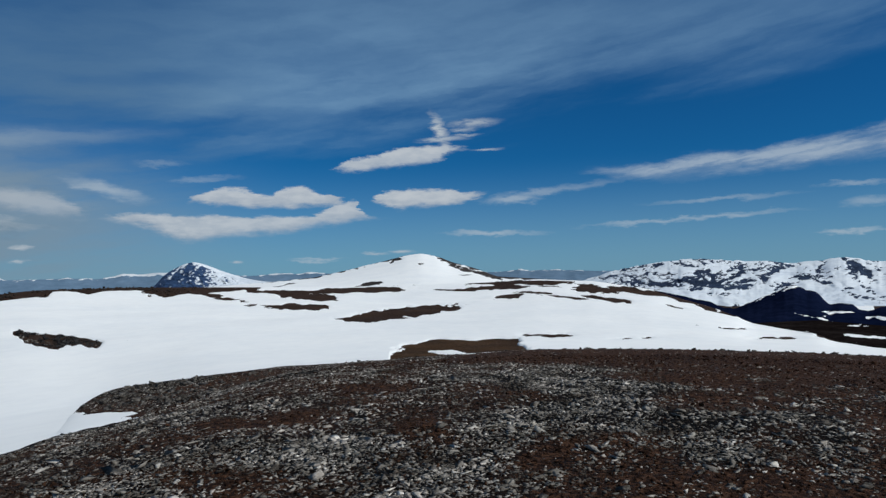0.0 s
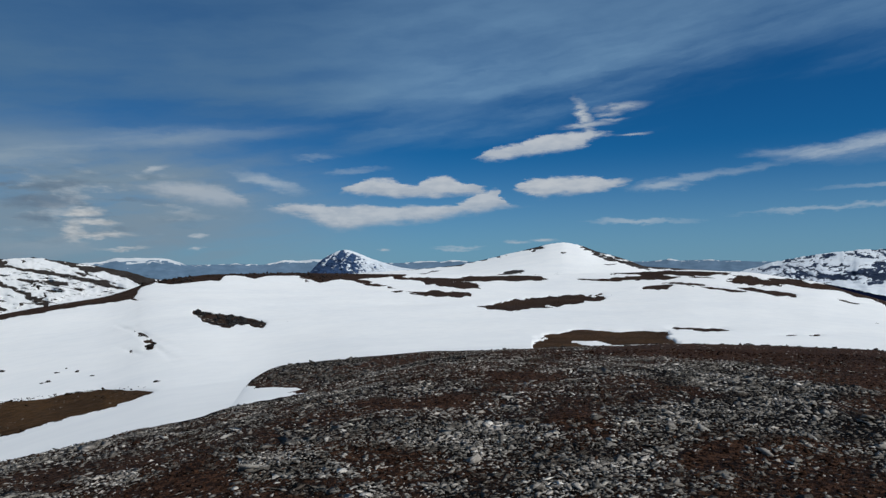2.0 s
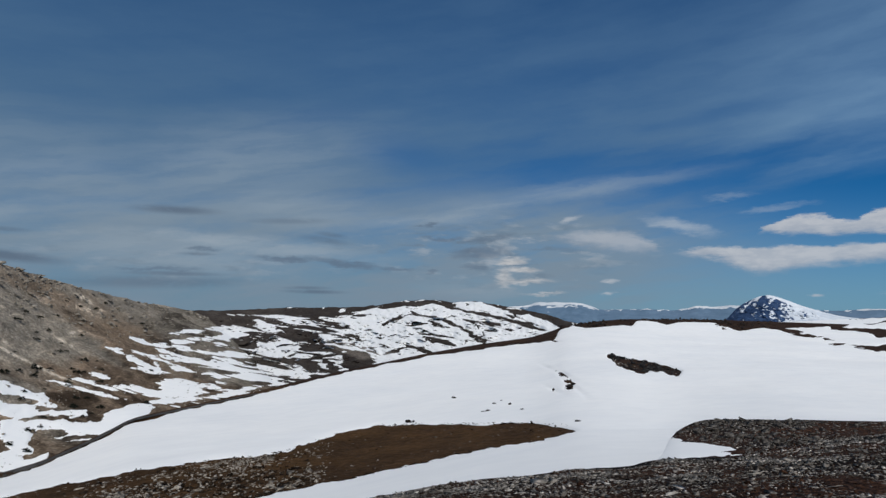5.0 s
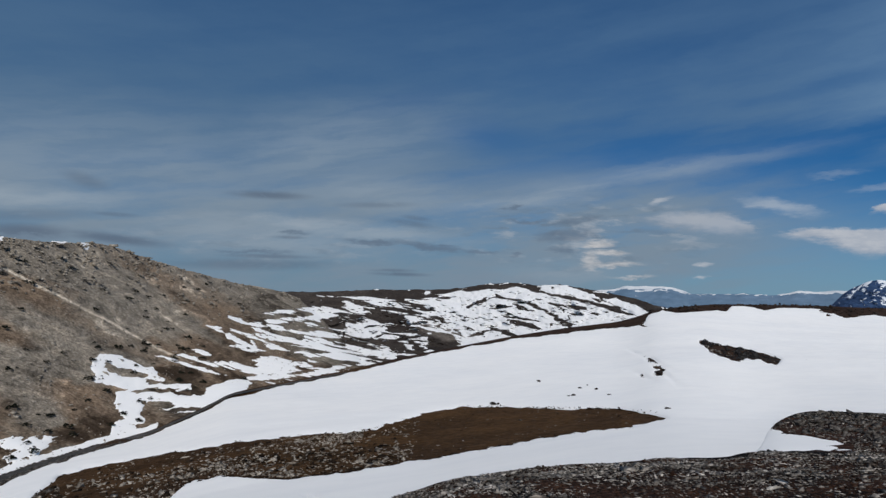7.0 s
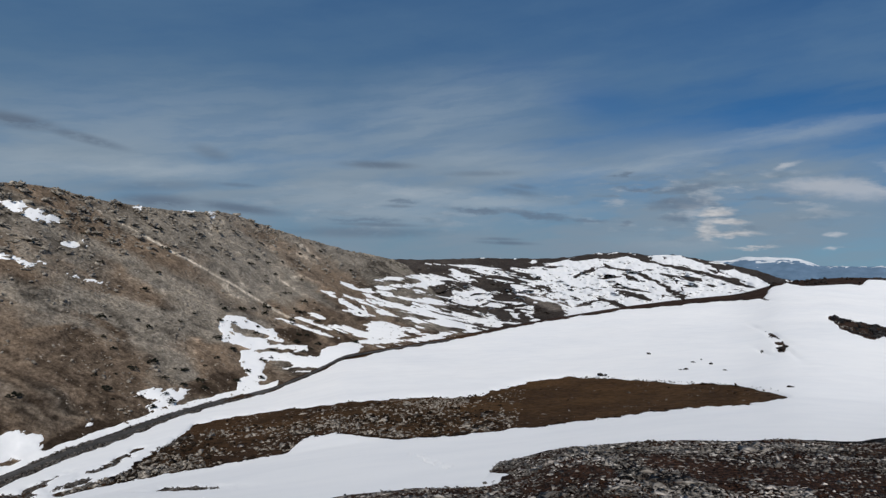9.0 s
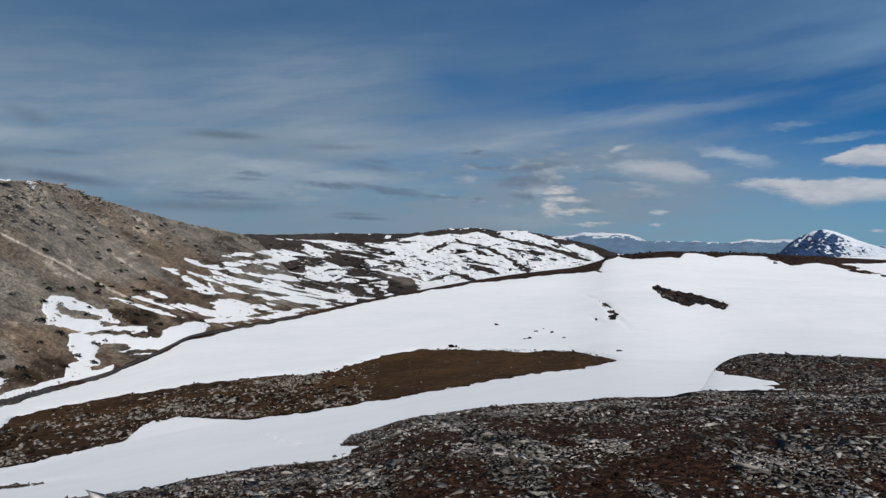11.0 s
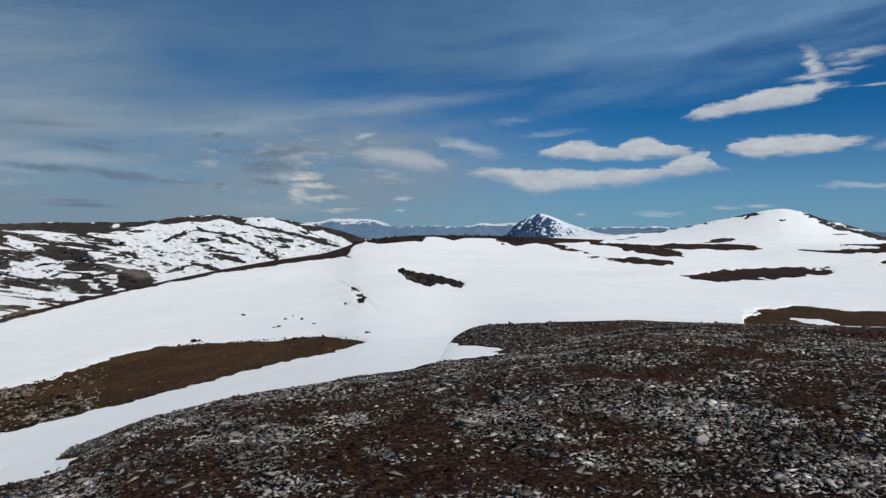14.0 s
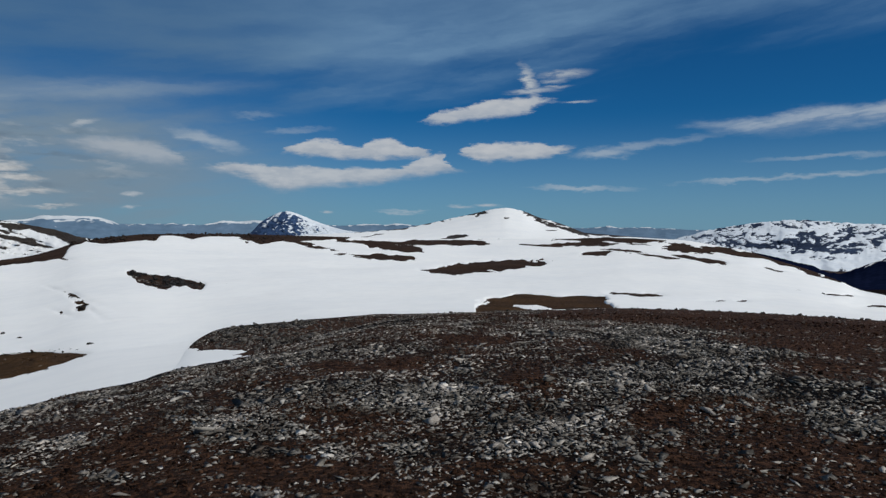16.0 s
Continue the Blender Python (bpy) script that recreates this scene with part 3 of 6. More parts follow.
def chart_point(A, E, R):
    """World place at azimuth A, elevation E (degrees, from the first eye) and distance R on the plan."""
    a = np.radians(A)
    E = E - lean(A) * np.clip((R - 18) / 25, 0, 1)
    return R * np.sin(a), R * np.cos(a), EYE + R * np.tan(np.radians(E))


# ------------------------------------------------------------------ the ground
# elevation of the summit's rounded edge, by bearing
KNOLL = curve([(-180, -14), (-115, -19.2), (-97, -19.0), (-74, -18.6), (-66.8, -18.1), (-61, -17.6), (-59.8, -16.5), (-57.8, -16.0), (-55, -15.0),
               (-48.5, -14.1), (-41.3, -13.2), (-33.5, -12.4), (-30.3, -11.5), (-29.2, -9.8), (-28.3, -9.2), (-26.6, -8.5), (-22.6, -8.2), (-18.3, -7.95),
               (-13.8, -7.65), (-9, -7.6), (-3.3, -7.35), (3, -7.0), (6.4, -6.8), (15, -6.66), (33.6, -6.6), (60, -7), (120, -9), (180, -14)], 0.5)
# the same edge without the low lobes that lie a little further out
NEAR_EDGE = curve([(-180, -14), (-115, -19.2), (-97, -19.0), (-74, -18.6), (-66.8, -18.1), (-61, -17.85), (-58.8, -17.5), (-56, -16.2), (-53, -15.0), (-48.5, -14.1), (-41.3, -13.2), (-33.5, -12.4), (-30, -11.6),
                   (-27, -11.2), (-25, -10.85), (-20, -9.6), (-14, -8.3), (-9, -7.6), (-3.3, -7.35), (3, -7.0), (6.4, -6.8), (15, -6.66), (33.6, -6.6), (60, -7), (120, -9), (180, -14)], 0.9)


def knoll_form(a):
    """Of the summit at bearing a: bend of the dome, distance and elevation of its near edge, and of the outermost edge."""
    far = KNOLL(a)
    near_ = np.minimum(NEAR_EDGE(a), far - 0.02)
    bend_ = (np.tan(np.radians(-near_)) / 2) ** 2 / EYE
    r_near = np.sqrt(EYE / bend_)
    return bend_, r_near, near_, r_near * 1.02 + 5.0 * (far - near_), far


def knoll_height(r, a):
    bend_, r_near, e_near, r_far, e_far = knoll_form(a)
    t = np.clip(np.log(np.maximum(r, r_near) / r_near) / np.log(r_far / r_near), 0, 1.5)
    beyond = EYE + r * np.tan(np.radians(e_near + (e_far - e_near) * t))
    return np.where(r < r_near, -bend_ * r * r, beyond)


# the far rim of the snowfield, and its distance
RIM = curve([(-180, -9), (-115, -17.0), (-96.7, -15.2), (-93.3, -14.1), (-89.5, -13.1), (-85.5, -12.0), (-81.3, -11.1), (-77.7, -10.4), (-74, -9.0), (-71.7, -7.9),
             (-67.4, -7.2), (-62.5, -6.4), (-57.5, -5.3), (-52.7, -4.4), (-48, -3.5), (-43.7, -2.8), (-39.4, -2.25), (-37.6, -1.75), (-36.5, -1.35),
             (-35, -1.15), (-31.8, -0.82), (-25.5, -0.78), (-20, -0.9), (-14, -1.05), (-5, -1.2), (5, -0.95), (8, -0.8), (12.8, -1.04), (15.1, -1.4),
             (17.3, -1.75), (19.5, -2.45), (21.7, -3.1), (23.7, -3.85), (24.9, -4.5), (27.6, -5.0), (29.5, -5.2), (30.6, -5.7), (33, -6.15), (40, -6.3), (90, -6.4), (180, -9)], 0.5)
RIM_R = curve([(-180, 90), (-110, 66), (-97, 72), (-88, 88), (-75, 120), (-60, 190), (-40, 320), (-20, 420), (0, 480), (15, 420), (25, 280), (33, 180), (60, 150), (180, 90)], 3)
# upper edge of the snow against road verge and skyline
SNOW_TOP = curve([(-180, -9), (-115, -17.5), (-96.7, -15.9), (-93.3, -14.8), (-89.5, -13.87), (-85.5, -12.57), (-81.3, -11.55), (-77.7, -10.83), (-74, -9.35),
                  (-71.7, -8.25), (-67.4, -7.5), (-63, -6.75), (-57.5, -5.5), (-52.7, -4.6), (-48, -3.78), (-43.8, -3.2), (-39.5, -2.84), (-37.3, -2.5),
                  (-36.9, -1.65), (-36.1, -1.5), (-35.9, -1.3), (-35.5, -1.38), (-34.8, -1.58), (-33.8, -1.48), (-33.2, -1.38), (-32.2, -1.32), (-31.6, -1.22), (-31.0, -1.38), (-30.6, -0.98), (-29.6, -0.98), (-28.5, -1.2), (-28.2, -1.29), (-27.4, -1.13), (-24.9, -1.05), (-23.9, -1.19), (-23.2, -1.6), (-22.4, -1.63), (-21.2, -1.36), (-18, -1.3), (-15.5, -1.2), (-14.5, 0.5), (90, 0.5), (180, 0)], 0.12)
STRIP_TOP = curve([(-91, -16.9), (-89.5, -16.4), (-84.7, -13.85), (-83.5, -13.0), (-79, -12.5), (-74.6, -12.1), (-70, -11.67), (-64.6, -11.47), (-59.7, -11.2), (-59.2, -10.8),
                   (-55, -9.9), (-52.6, -9.43), (-44, -9.4), (-40, -9.26), (-36.7, -9.6), (-36, -9.95), (-35, -10.6)], 0.3)
STRIP_LOW = curve([(-91, -16.7), (-82.2, -16.1), (-76.4, -15.5), (-75, -14.4), (-72.3, -14.1), (-67.5, -14.67), (-62.7, -14.4), (-55.5, -13.5), (-48.5, -12.3), (-44, -11.4),
                   (-38.8, -10.65), (-36, -9.95), (-35, -9.3)], 0.3)
# bare patches in the snow: azimuth, elevation, half width, half height, turn
BARE = [
    (-23.3, -1.31, 1.1, 0.29, -6), (-19.7, -1.48, 3, 0.14, -13), (-12.9, -1.5, 4.2, 0.14, -2), (-11.2, -1.96, 2.7, 0.29, -5), (-7.2, -1.43, 4.4, 0.22, 0), (-3.7, -3.45, 5.1, 0.42, 5), (-5.5, -3.8, 2.8, 0.36, 4), (-12.7, -2.72, 2.9, 0.27, -2),
    (0.9, -1.62, 1.8, 0.1, -2), (5.1, -1.43, 2.5, 0.22, 1), (5.7, -2.22, 1.3, 0.19, 6), (7.7, -1.92, 2.2, 0.12, -4), (10.6, -2.35, 2.0, 0.14, -7),
    (9.5, -1.46, 1.3, 0.07, -3), (12.7, -1.63, 2.0, 0.33, -5), (15.9, -1.82, 1.9, 0.23, -9), (13.8, -2.5, 2.3, 0.17, -10), (19.5, -2.43, 2.6, 0.2, -13), (19.3, -3.18, 0.6, 0.05, -14),
]
LOW_BARE = [
    (6.6, -1.05, 4.5, 0.2, -1), (22.3, -3.45, 2.0, 0.12, -19), (9.2, -5.57, 1.5, 0.13, 0), 
    (-36.2, -6.35, 0.36, 0.2, 30), (-37.55, -6.68, 0.36, 0.07, -22), (-36.9, -5.35, 0.6, 0.05, -27), (-36.2, -5.95, 0.5, 0.06, -48), (-36.45, -6.0, 0.5, 0.05, -38), (-37.3, -2.58, 0.75, 0.09, -15), (26.6, -5.58, 1.1, 0.07, 0), (23.4, -4.95, 0.6, 0.05, 0), (30.4, -5.5, 1.2, 0.14, -10), (15.5, -5.75, 0.7, 0.04, 3),
]
# rows of dark rock in the snow below the road
ROCK_ROWS = [
    (-94.2, -16.11, 1.1, 0.12, 20), (-92.2, -16.35, 1.1, 0.14, 10), (-90.6, -15.66, 0.4, 0.05, 8), (-89.1, -15.09, 1.5, 0.14, 22), (-85.3, -14.26, 1.3, 0.16, 19), (-84.0, -17.79, 2.0, 0.10, -4), (-96.0, -16.61, 1.5, 0.16, -6),
    (-90.3, -16.44, 2.4, 0.16, 9), (-86.6, -16.16, 2.2, 0.20, 5)]
# the brown patch behind the summit's edge, and the snow left in it
BROWN_TOP = curve([(-4.6, -7.1), (-4.2, -6.8), (-3.3, -6.38), (-2.0, -6.08), (-0.6, -5.9), (2.1, -6.07), (4.5, -5.88), (6.1, -5.92), (6.8, -6.75), (7.4, -7.2)], 0.1)
# the rocky outcrop in the snow
OUT_TOP = curve([(-33.0, -3.74), (-32.9, -3.7), (-32.0, -3.9), (-30.0, -4.18), (-28.8, -4.5), (-27.6, -4.78), (-27.2, -5.0)], 0.1)
OUT_LOW = curve([(-33.0, -3.8), (-32.6, -4.2), (-32.2, -4.75), (-31.5, -4.88), (-30.8, -5.25), (-30.0, -5.2), (-29.5, -5.0), (-28.8, -5.1), (-28.1, -5.36), (-27.5, -5.34), (-27.2, -5.1)], 0.1)
BROWN_HOLE = (0.5, -6.97, 1.7, 0.16, -3)
# tongues of snow that reach onto the stony summit
TONGUES = [(-63.0, -17.5, 3.6, 0.3, 5), (-30.3, -10.8, 5.5, 0.62, 2), (-31.6, -11.2, 3.3, 0.62, 18), (-30.2, -9.76, 1.1, 0.13, -10)]

WIDE = curve([(-180, -15.0), (-115, -20.0), (-75, -19.6), (-62, -18.6), (-50, -15.6), (-38, -13.4), (-28, -12.0), (-18, -9.2), (-5, -8.0), (6, -7.3), (33, -7.1), (60, -7.5), (120, -9.5), (180, -15)], 4)
CREASE = curve([(-180, -13), (-115, -18.6), (-97, -18.0), (-84, -16.8), (-70, -15.0), (-55, -13.7), (-44, -11.5), (-36, -10.0), (-28, -9.6), (-20, -8.1), (-8, -7.4), (6, -6.9), (33, -6.75), (60, -7), (120, -9), (180, -13)], 1.5)
CREASE_R = curve([(-180, 45), (-115, 36), (-97, 38), (-75, 42), (-60, 46), (-45, 54), (-33, 64), (-20, 78), (0, 92), (20, 95), (33, 80), (60, 60), (180, 45)], 3)


def field_start(a):
    """Elevation and distance at which the snowfield begins behind the summit's edge."""
    w = WIDE(a)
    return np.minimum(w, KNOLL(a) - 0.4), 1.6 * 2 * EYE / np.tan(np.radians(-w))


def field_r(a, e):
    """Distance on the plan of the snowfield's ground at azimuth a and elevation e."""
    e0, r0 = field_start(a)
    ec, rc, e2, r2 = CREASE(a), CREASE_R(a), np.maximum(RIM(a), KNOLL(a) + 0.35), RIM_R(a)
    ec = np.maximum(ec, e0 + 0.2)
    low = np.log(r0) + (np.log(rc) - np.log(r0)) * (e - e0) / (ec - e0)
    t = np.clip((e - ec) / np.maximum(e2 - ec, 0.05), 0, 1)
    high = np.log(rc) + (np.log(np.maximum(r2, rc * 1.25)) - np.log(rc)) * t
    return np.exp(np.where(e < ec, low, high))


view = np.arange(-103.0, 40.0, 0.14)
AZ = np.concatenate([np.arange(-180, -105, 5.0), view, np.arange(44, 181, 4.0)])
AZ[0], AZ[-1] = -180.0, 180.0
ek, er = KNOLL(AZ), RIM(AZ)
er = np.maximum(er, ek + 0.35)
bend, r_near, e_near, rt, _ = knoll_form(AZ)               # the summit is a dome z = -bend r^2
eb, rb = field_start(AZ)
rb = np.maximum(rb, rt * 1.25)
NA, NB, N2, N3, N4 = 110, 22, 10, 195, 20
N1 = NA + NB
parts_r, parts_e = [], []
s = np.linspace(0, 1, NA)[:, None]
el1 = -89.9 + (e_near + 89.9) * (1 - (1 - s) ** 2.1)           # finer towards the edge
steep = np.tan(np.radians(-el1))
parts_r.append((steep - np.sqrt(np.maximum(steep ** 2 - 4 * bend * EYE, 0))) / (2 * bend))
parts_e.append(el1)
s = np.linspace(0, 1, NB + 1)[1:, None]
parts_e.append(e_near + (ek - e_near) * s)
parts_r.append(np.exp(np.log(r_near) + (np.log(rt) - np.log(r_near)) * s))
s = np.linspace(0, 1, N2 + 1)[1:, None]
parts_r.append(rt + (rb - rt) * s)
dome = EYE + rt * np.tan(np.radians(ek))
z_b = EYE + rb * np.tan(np.radians(eb))
slope0 = np.tan(np.radians(ek - 1.0))
H = rb - rt
z2 = (2 * s ** 3 - 3 * s ** 2 + 1) * dome + (s ** 3 - 2 * s ** 2 + s) * H * slope0 + (-2 * s ** 3 + 3 * s ** 2) * z_b + (s ** 3 - s ** 2) * H * np.tan(np.radians(-8))
parts_e.append(np.degrees(np.arctan2(z2 - EYE, parts_r[-1])))
s = np.linspace(0, 1, N3 + 1)[1:, None]
parts_e.append(eb + (er - eb) * s)
parts_r.append(np.maximum(field_r(np.broadcast_to(AZ, parts_e[-1].shape), parts_e[-1]), rb))
rr = parts_r[-1][-1]
s = np.linspace(0, 1, N4 + 1)[1:, None]
r4 = np.exp(np.log(rr) + (np.log(4900.0) - np.log(rr)) * s)
z_rim = EYE + rr * np.tan(np.radians(er))
z4 = z_rim + (-60 - 0.022 * r4 - z_rim) * (1 - np.exp(-(r4 - rr) / (0.35 * rr)))
parts_r.append(r4)
parts_e.append(np.degrees(np.arctan2(z4 - EYE, r4)))
R, E = np.concatenate(parts_r), np.concatenate(parts_e)
A = np.broadcast_to(AZ, R.shape)
X, Y, Z = chart_point(A, E, R)
row = np.arange(len(R))[:, None] + 0 * A

# bands of turf between the stones, and places where pale slabs lie thick: azimuth, elevation, half width, half height, turn
TURF = [(-43.0, -15.4, 1.9, 0.9, -24), (-39.1, -18.7, 1.8, 2.0, -6), (-34.9, -15.9, 1.9, 0.6, 23), (-27.7, -14.5, 2.1, 0.7, -8), (-25.5, -12.3, 2.8, 0.7, -3), (-15.0, -11.7, 4.1, 0.9, 11), (-5.4, -9.3, 4.8, 0.4, 4), (-2.8, -13.2, 3.3, 0.9, -9), (-32.1, -18.4, 1.3, 0.7, -22), (-36.2, -20.6, 3.2, 0.8, 8),
        (-20.0, -20.6, 7.4, 0.8, -2), (-15.3, -22.2, 4.8, 0.9, 1), (-3.3, -20.4, 6.8, 1.0, 2), (9.1, -15.5, 5.6, 1.2, 3), (10.1, -18.6, 4.1, 0.9, -7), (24.0, -9.2, 9.0, 0.7, -6), (34.0, -13.0, 4.0, 3.4, -5)]
SLABS = [(-47.6, -17.9, 3.9, 2.0, -18), (-44.8, -20.3, 1.6, 1.0, -23), (-39.6, -15.8, 1.1, 0.6, -16), (-36.9, -18.5, 1.6, 0.7, -8), (-36.1, -19.4, 1.2, 0.4, -5), (-25.6, -16.7, 6.1, 1.2, -4), (-23.8, -18.9, 4.3, 0.7, -4), (-13.3, -18.1, 2.2, 0.9, -8), (-11.1, -14.5, 5.2, 1.5, 8), (-8.2, -11.4, 1.7, 0.9, -24),
         (-3.2, -17.3, 2.3, 1.2, 5), (-4.6, -19.1, 1.5, 0.5, 0), (1.2, -16.6, 1.8, 0.9, -44), (9.4, -9.8, 6.0, 1.0, -1), (-18.8, -18.7, 1.8, 0.9, -19), (-8.1, -16.6, 1.4, 0.6, -8), (-48.3, -15.6, 6.1, 1.1, -6), (-47.2, -20.1, 3.7, 0.9, -8), (-59.5, -19.3, 1.9, 0.9, -20), (15.0, -12.2, 8.5, 1.5, -3), (22.0, -14.6, 6.0, 1.2, -5)]


def stony(x, y, r, a):
    """How stony the summit is, 0 to 1."""
    e = np.degrees(np.arctan2(knoll_height(r, a) - EYE, r))
    g = 0.55 + 0.42 * fractal(x / 2.4, y / 1.9, 41, 5, 0.6) + 0.03 * np.clip((-13 - a) / 16, -1, 1)
    wa, we = a + 3 * fractal(x / 1.5, y / 1.5, 44, 4), e + 0.6 * fractal(x / 1.2, y / 1.2, 45, 4)
    for p in TURF:
        g = g - 0.40 * np.clip(-lens(wa, we, *p) / p[3] * 2, 0, 1)
    for p in SLABS:
        g = g + 0.44 * np.clip(-lens(wa, we, *p) / p[3] * 2, 0, 1)
    return g - np.clip((wa + 2) / 5, 0, 1) * np.clip((110 - a) / 40, 0, 1) * np.clip((r - 16 + (a - 5) * 0.12) / 2.5, 0, 1) * 1.2


# snow: positive where it lies, in degrees of the view
edge = fractal(A * 1.1 + E, E * 4.0, 5, 5, 0.55)
f = np.full(R.shape, 1.0)
f = np.minimum(f, SNOW_TOP(A) - E)
f = np.minimum(f, np.where((A > -91) & (A < -34.6), np.maximum(E - STRIP_TOP(A), STRIP_LOW(A) - E), 1.0))
WA, WE = warped_chart(A, E, 300, 0.9, 0.13, 0.9, 4.0)
for p in BARE + LOW_BARE + ROCK_ROWS:
    loose = 1.0 if p[3] > 0.24 else 0.45 if p[2] > 0.8 else 0.0
    f = np.minimum(f, lens(A + loose * (WA - A), E + loose * (WE - E), *p))
f = np.minimum(f, np.where((A > -4.6) & (A < 7.4), BROWN_TOP(A + 0.5 * fractal(A * 0.9, E * 5.0, 14, 4, 0.6)) - E, -1.0) * -1.0)
f = np.maximum(f, -lens(A, E, *BROWN_HOLE))
tooth = 0.13 * fractal(A * 2.6, E * 1.0, 12, 4, 0.6)
f = np.minimum(f, np.where((A > -33.0) & (A < -27.2), np.maximum(E - OUT_TOP(A), OUT_LOW(A) + tooth - E), 1.0))
f = f + edge * np.clip(0.07 - 0.006 * (E + 2), 0.05, 0.13) * np.exp(-(f / 0.22) ** 2)
on_knoll = (row < N1 + N2)
f_knoll = (R / rt - 1.02) * 6 + edge * 0.15
for p in TONGUES:
    f_knoll = np.maximum(f_knoll, -lens(A, E, *p) + edge * 0.04)
f = np.where(on_knoll, np.clip(f_knoll, -1, 1), f)
f = np.where(row >= N1 + N2 + N3, 0.25 * fractal(A * 0.6, np.log(R) * 9, 8, 4) + 0.02, f)
metres = f * np.radians(1) * R
deep = 0.03 + (np.clip(0.003 * R, 0.05, 0.3) - 0.03) * np.clip((row - N1) / N2, 0, 1)
lift = np.where(f > 0, deep * np.tanh(metres / deep), np.maximum(metres * 1.5, -deep * 3))
prints = 0 * R
tread = np.random.default_rng(31)
for k in range(26):
    a_, e_ = -66.2 + 0.12 * k + tread.normal(0, 0.3), -16.1 - 0.042 * k + tread.normal(0, 0.13)
    prints = prints + np.exp(-(((A - a_) / 0.13) ** 2 + ((E - e_) / 0.045) ** 2))
lift = lift - 0.10 * np.clip(prints, 0, 1) * (f > 0.1)
relief = fractal(X / 9, Y / 9, 21, 4) * np.clip((R - 30) / 60, 0, 1) * 0.10 + fractal(X / 40, Y / 40, 22, 3) * np.clip((R - 50) / 200, 0, 1) * 0.5
relief = np.where(row >= N1 + N2 + N3 - 3, 0, relief)
ground_noise = (fractal(X / 1.3, Y / 1.3, 31, 3) * 0.055) * np.clip((R - 1) / 3, 0, 1) * np.clip(1.4 - R / 30, 0.2, 1)
Zg = Z + relief + ground_noise
gravel = np.where(row < N1, stony(X, Y, R, A), 0.12)
cut = N1 + N2 - 2
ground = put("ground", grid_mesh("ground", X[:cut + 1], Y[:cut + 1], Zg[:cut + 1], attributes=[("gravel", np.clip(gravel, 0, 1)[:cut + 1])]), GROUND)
grass = np.clip(np.maximum(np.clip((-36 - A) / 3, 0, 1) * np.clip((A + 80) / 14, 0.0, 1) * np.clip((-6 - E) / 1.5, 0, 1), 0.55 * np.clip((-5.7 - E) / 0.3, 0, 1) * np.clip((8 - A) / 2, 0, 1)) + 0.2 * fractal(X / 15, Y / 15, 46, 3), 0, 1)
meadow = put("meadow_ground", grid_mesh("meadow_ground", X[cut:], Y[cut:], Zg[cut:], attributes=[("grass", grass[cut:])], keep=((f < 0.4) | (row > N1 + N2 + N3 - 4) | (row < N1 + N2 + 3))[cut:]), PATCH)
tagged(meadow, "dark brown withered grassland showing through melted snow", "ground", kind="structure")
tagged(ground, "stony summit ground of dark brown turf with pale limestone gravel", "ground", kind="structure")
snow = put("snow_field", grid_mesh("snow_field", X, Y, Z + relief + lift, keep=(f > -0.12) & (row >= 40)), SNOW)
tagged(snow, "broad white old snow lying over rolling mountain ground", "snow", kind="structure")


# ------------------------------------------------------------------ hills and mountains round about
def upland(name, label, a0, a1, step, crest, foot, r0, r1, mask, rock, rows=110, rough_r=0.05, scale=3.0, seed=60, attributes=None, ridged=False, snow_label="white snow", back=0.12, group="", cover=None, thick=0.0005):
    """A hill seen from its foot to its crest, with its far side falling away; rock and snow are parts."""
    az = np.arange(a0, a1 + step / 2, step)
    c, b = crest(az), foot(az)
    s = np.linspace(0, 1, rows)[:, None]
    e = b + (c - b) * s
    near, far = (r0(az) if callable(r0) else r0 + 0 * az), (r1(az) if callable(r1) else r1 + 0 * az)
    r = np.exp(np.log(near) + (np.log(far) - np.log(near)) * s)
    aa = np.broadcast_to(az, e.shape)
    n = fractal(aa * scale * 0.35, e * scale, seed, 5, 0.55)
    if ridged:
        n = 0.6 - 2.2 * np.abs(fractal(aa * scale * 0.3 + e * 0.5, e * scale * 0.5 - aa * 0.2, seed + 3, 5, 0.55))
    r = r * (1 + rough_r * n * np.sin(np.pi * np.clip(s, 0.0, 1)) ** 0.5)
    x, y, z = chart_point(aa, e, r)
    # far side
    tail = [(1 + back * k, 0.35 * k * k) for k in (0.4, 1.0, 1.8)]
    for k, drop in tail:
        xx, yy, zz = x[rows - 1] * k, y[rows - 1] * k, z[rows - 1] - drop * back * far * 0.6
        x, y, z = np.vstack([x, xx]), np.vstack([y, yy]), np.vstack([z, zz])
    ee, aa = np.vstack([e, np.repeat(e[-1:], 3, 0)]), np.vstack([aa, aa[:3]])
    rr_ = np.hypot(x, y)
    thing = new(name)
    tagged(thing, label, "mountain", group)
    extra = attributes(aa, ee) if attributes else []
    put("rock_face", grid_mesh("rock_face", x, y, z, attributes=extra), rock, thing)
    if mask:
        g = mask(aa, ee, x, y)
        m = g * np.radians(1) * rr_
        deep = rr_ * thick
        put("snow_cover", grid_mesh("snow_cover", x, y, z + np.where(g > 0, deep * np.tanh(m / deep), np.maximum(m, -3 * deep)), keep=g > -0.1), cover or SNOW, thing, snow_label)
    return thing


def flat(value):
    return lambda a: value + 0 * np.asarray(a, float)


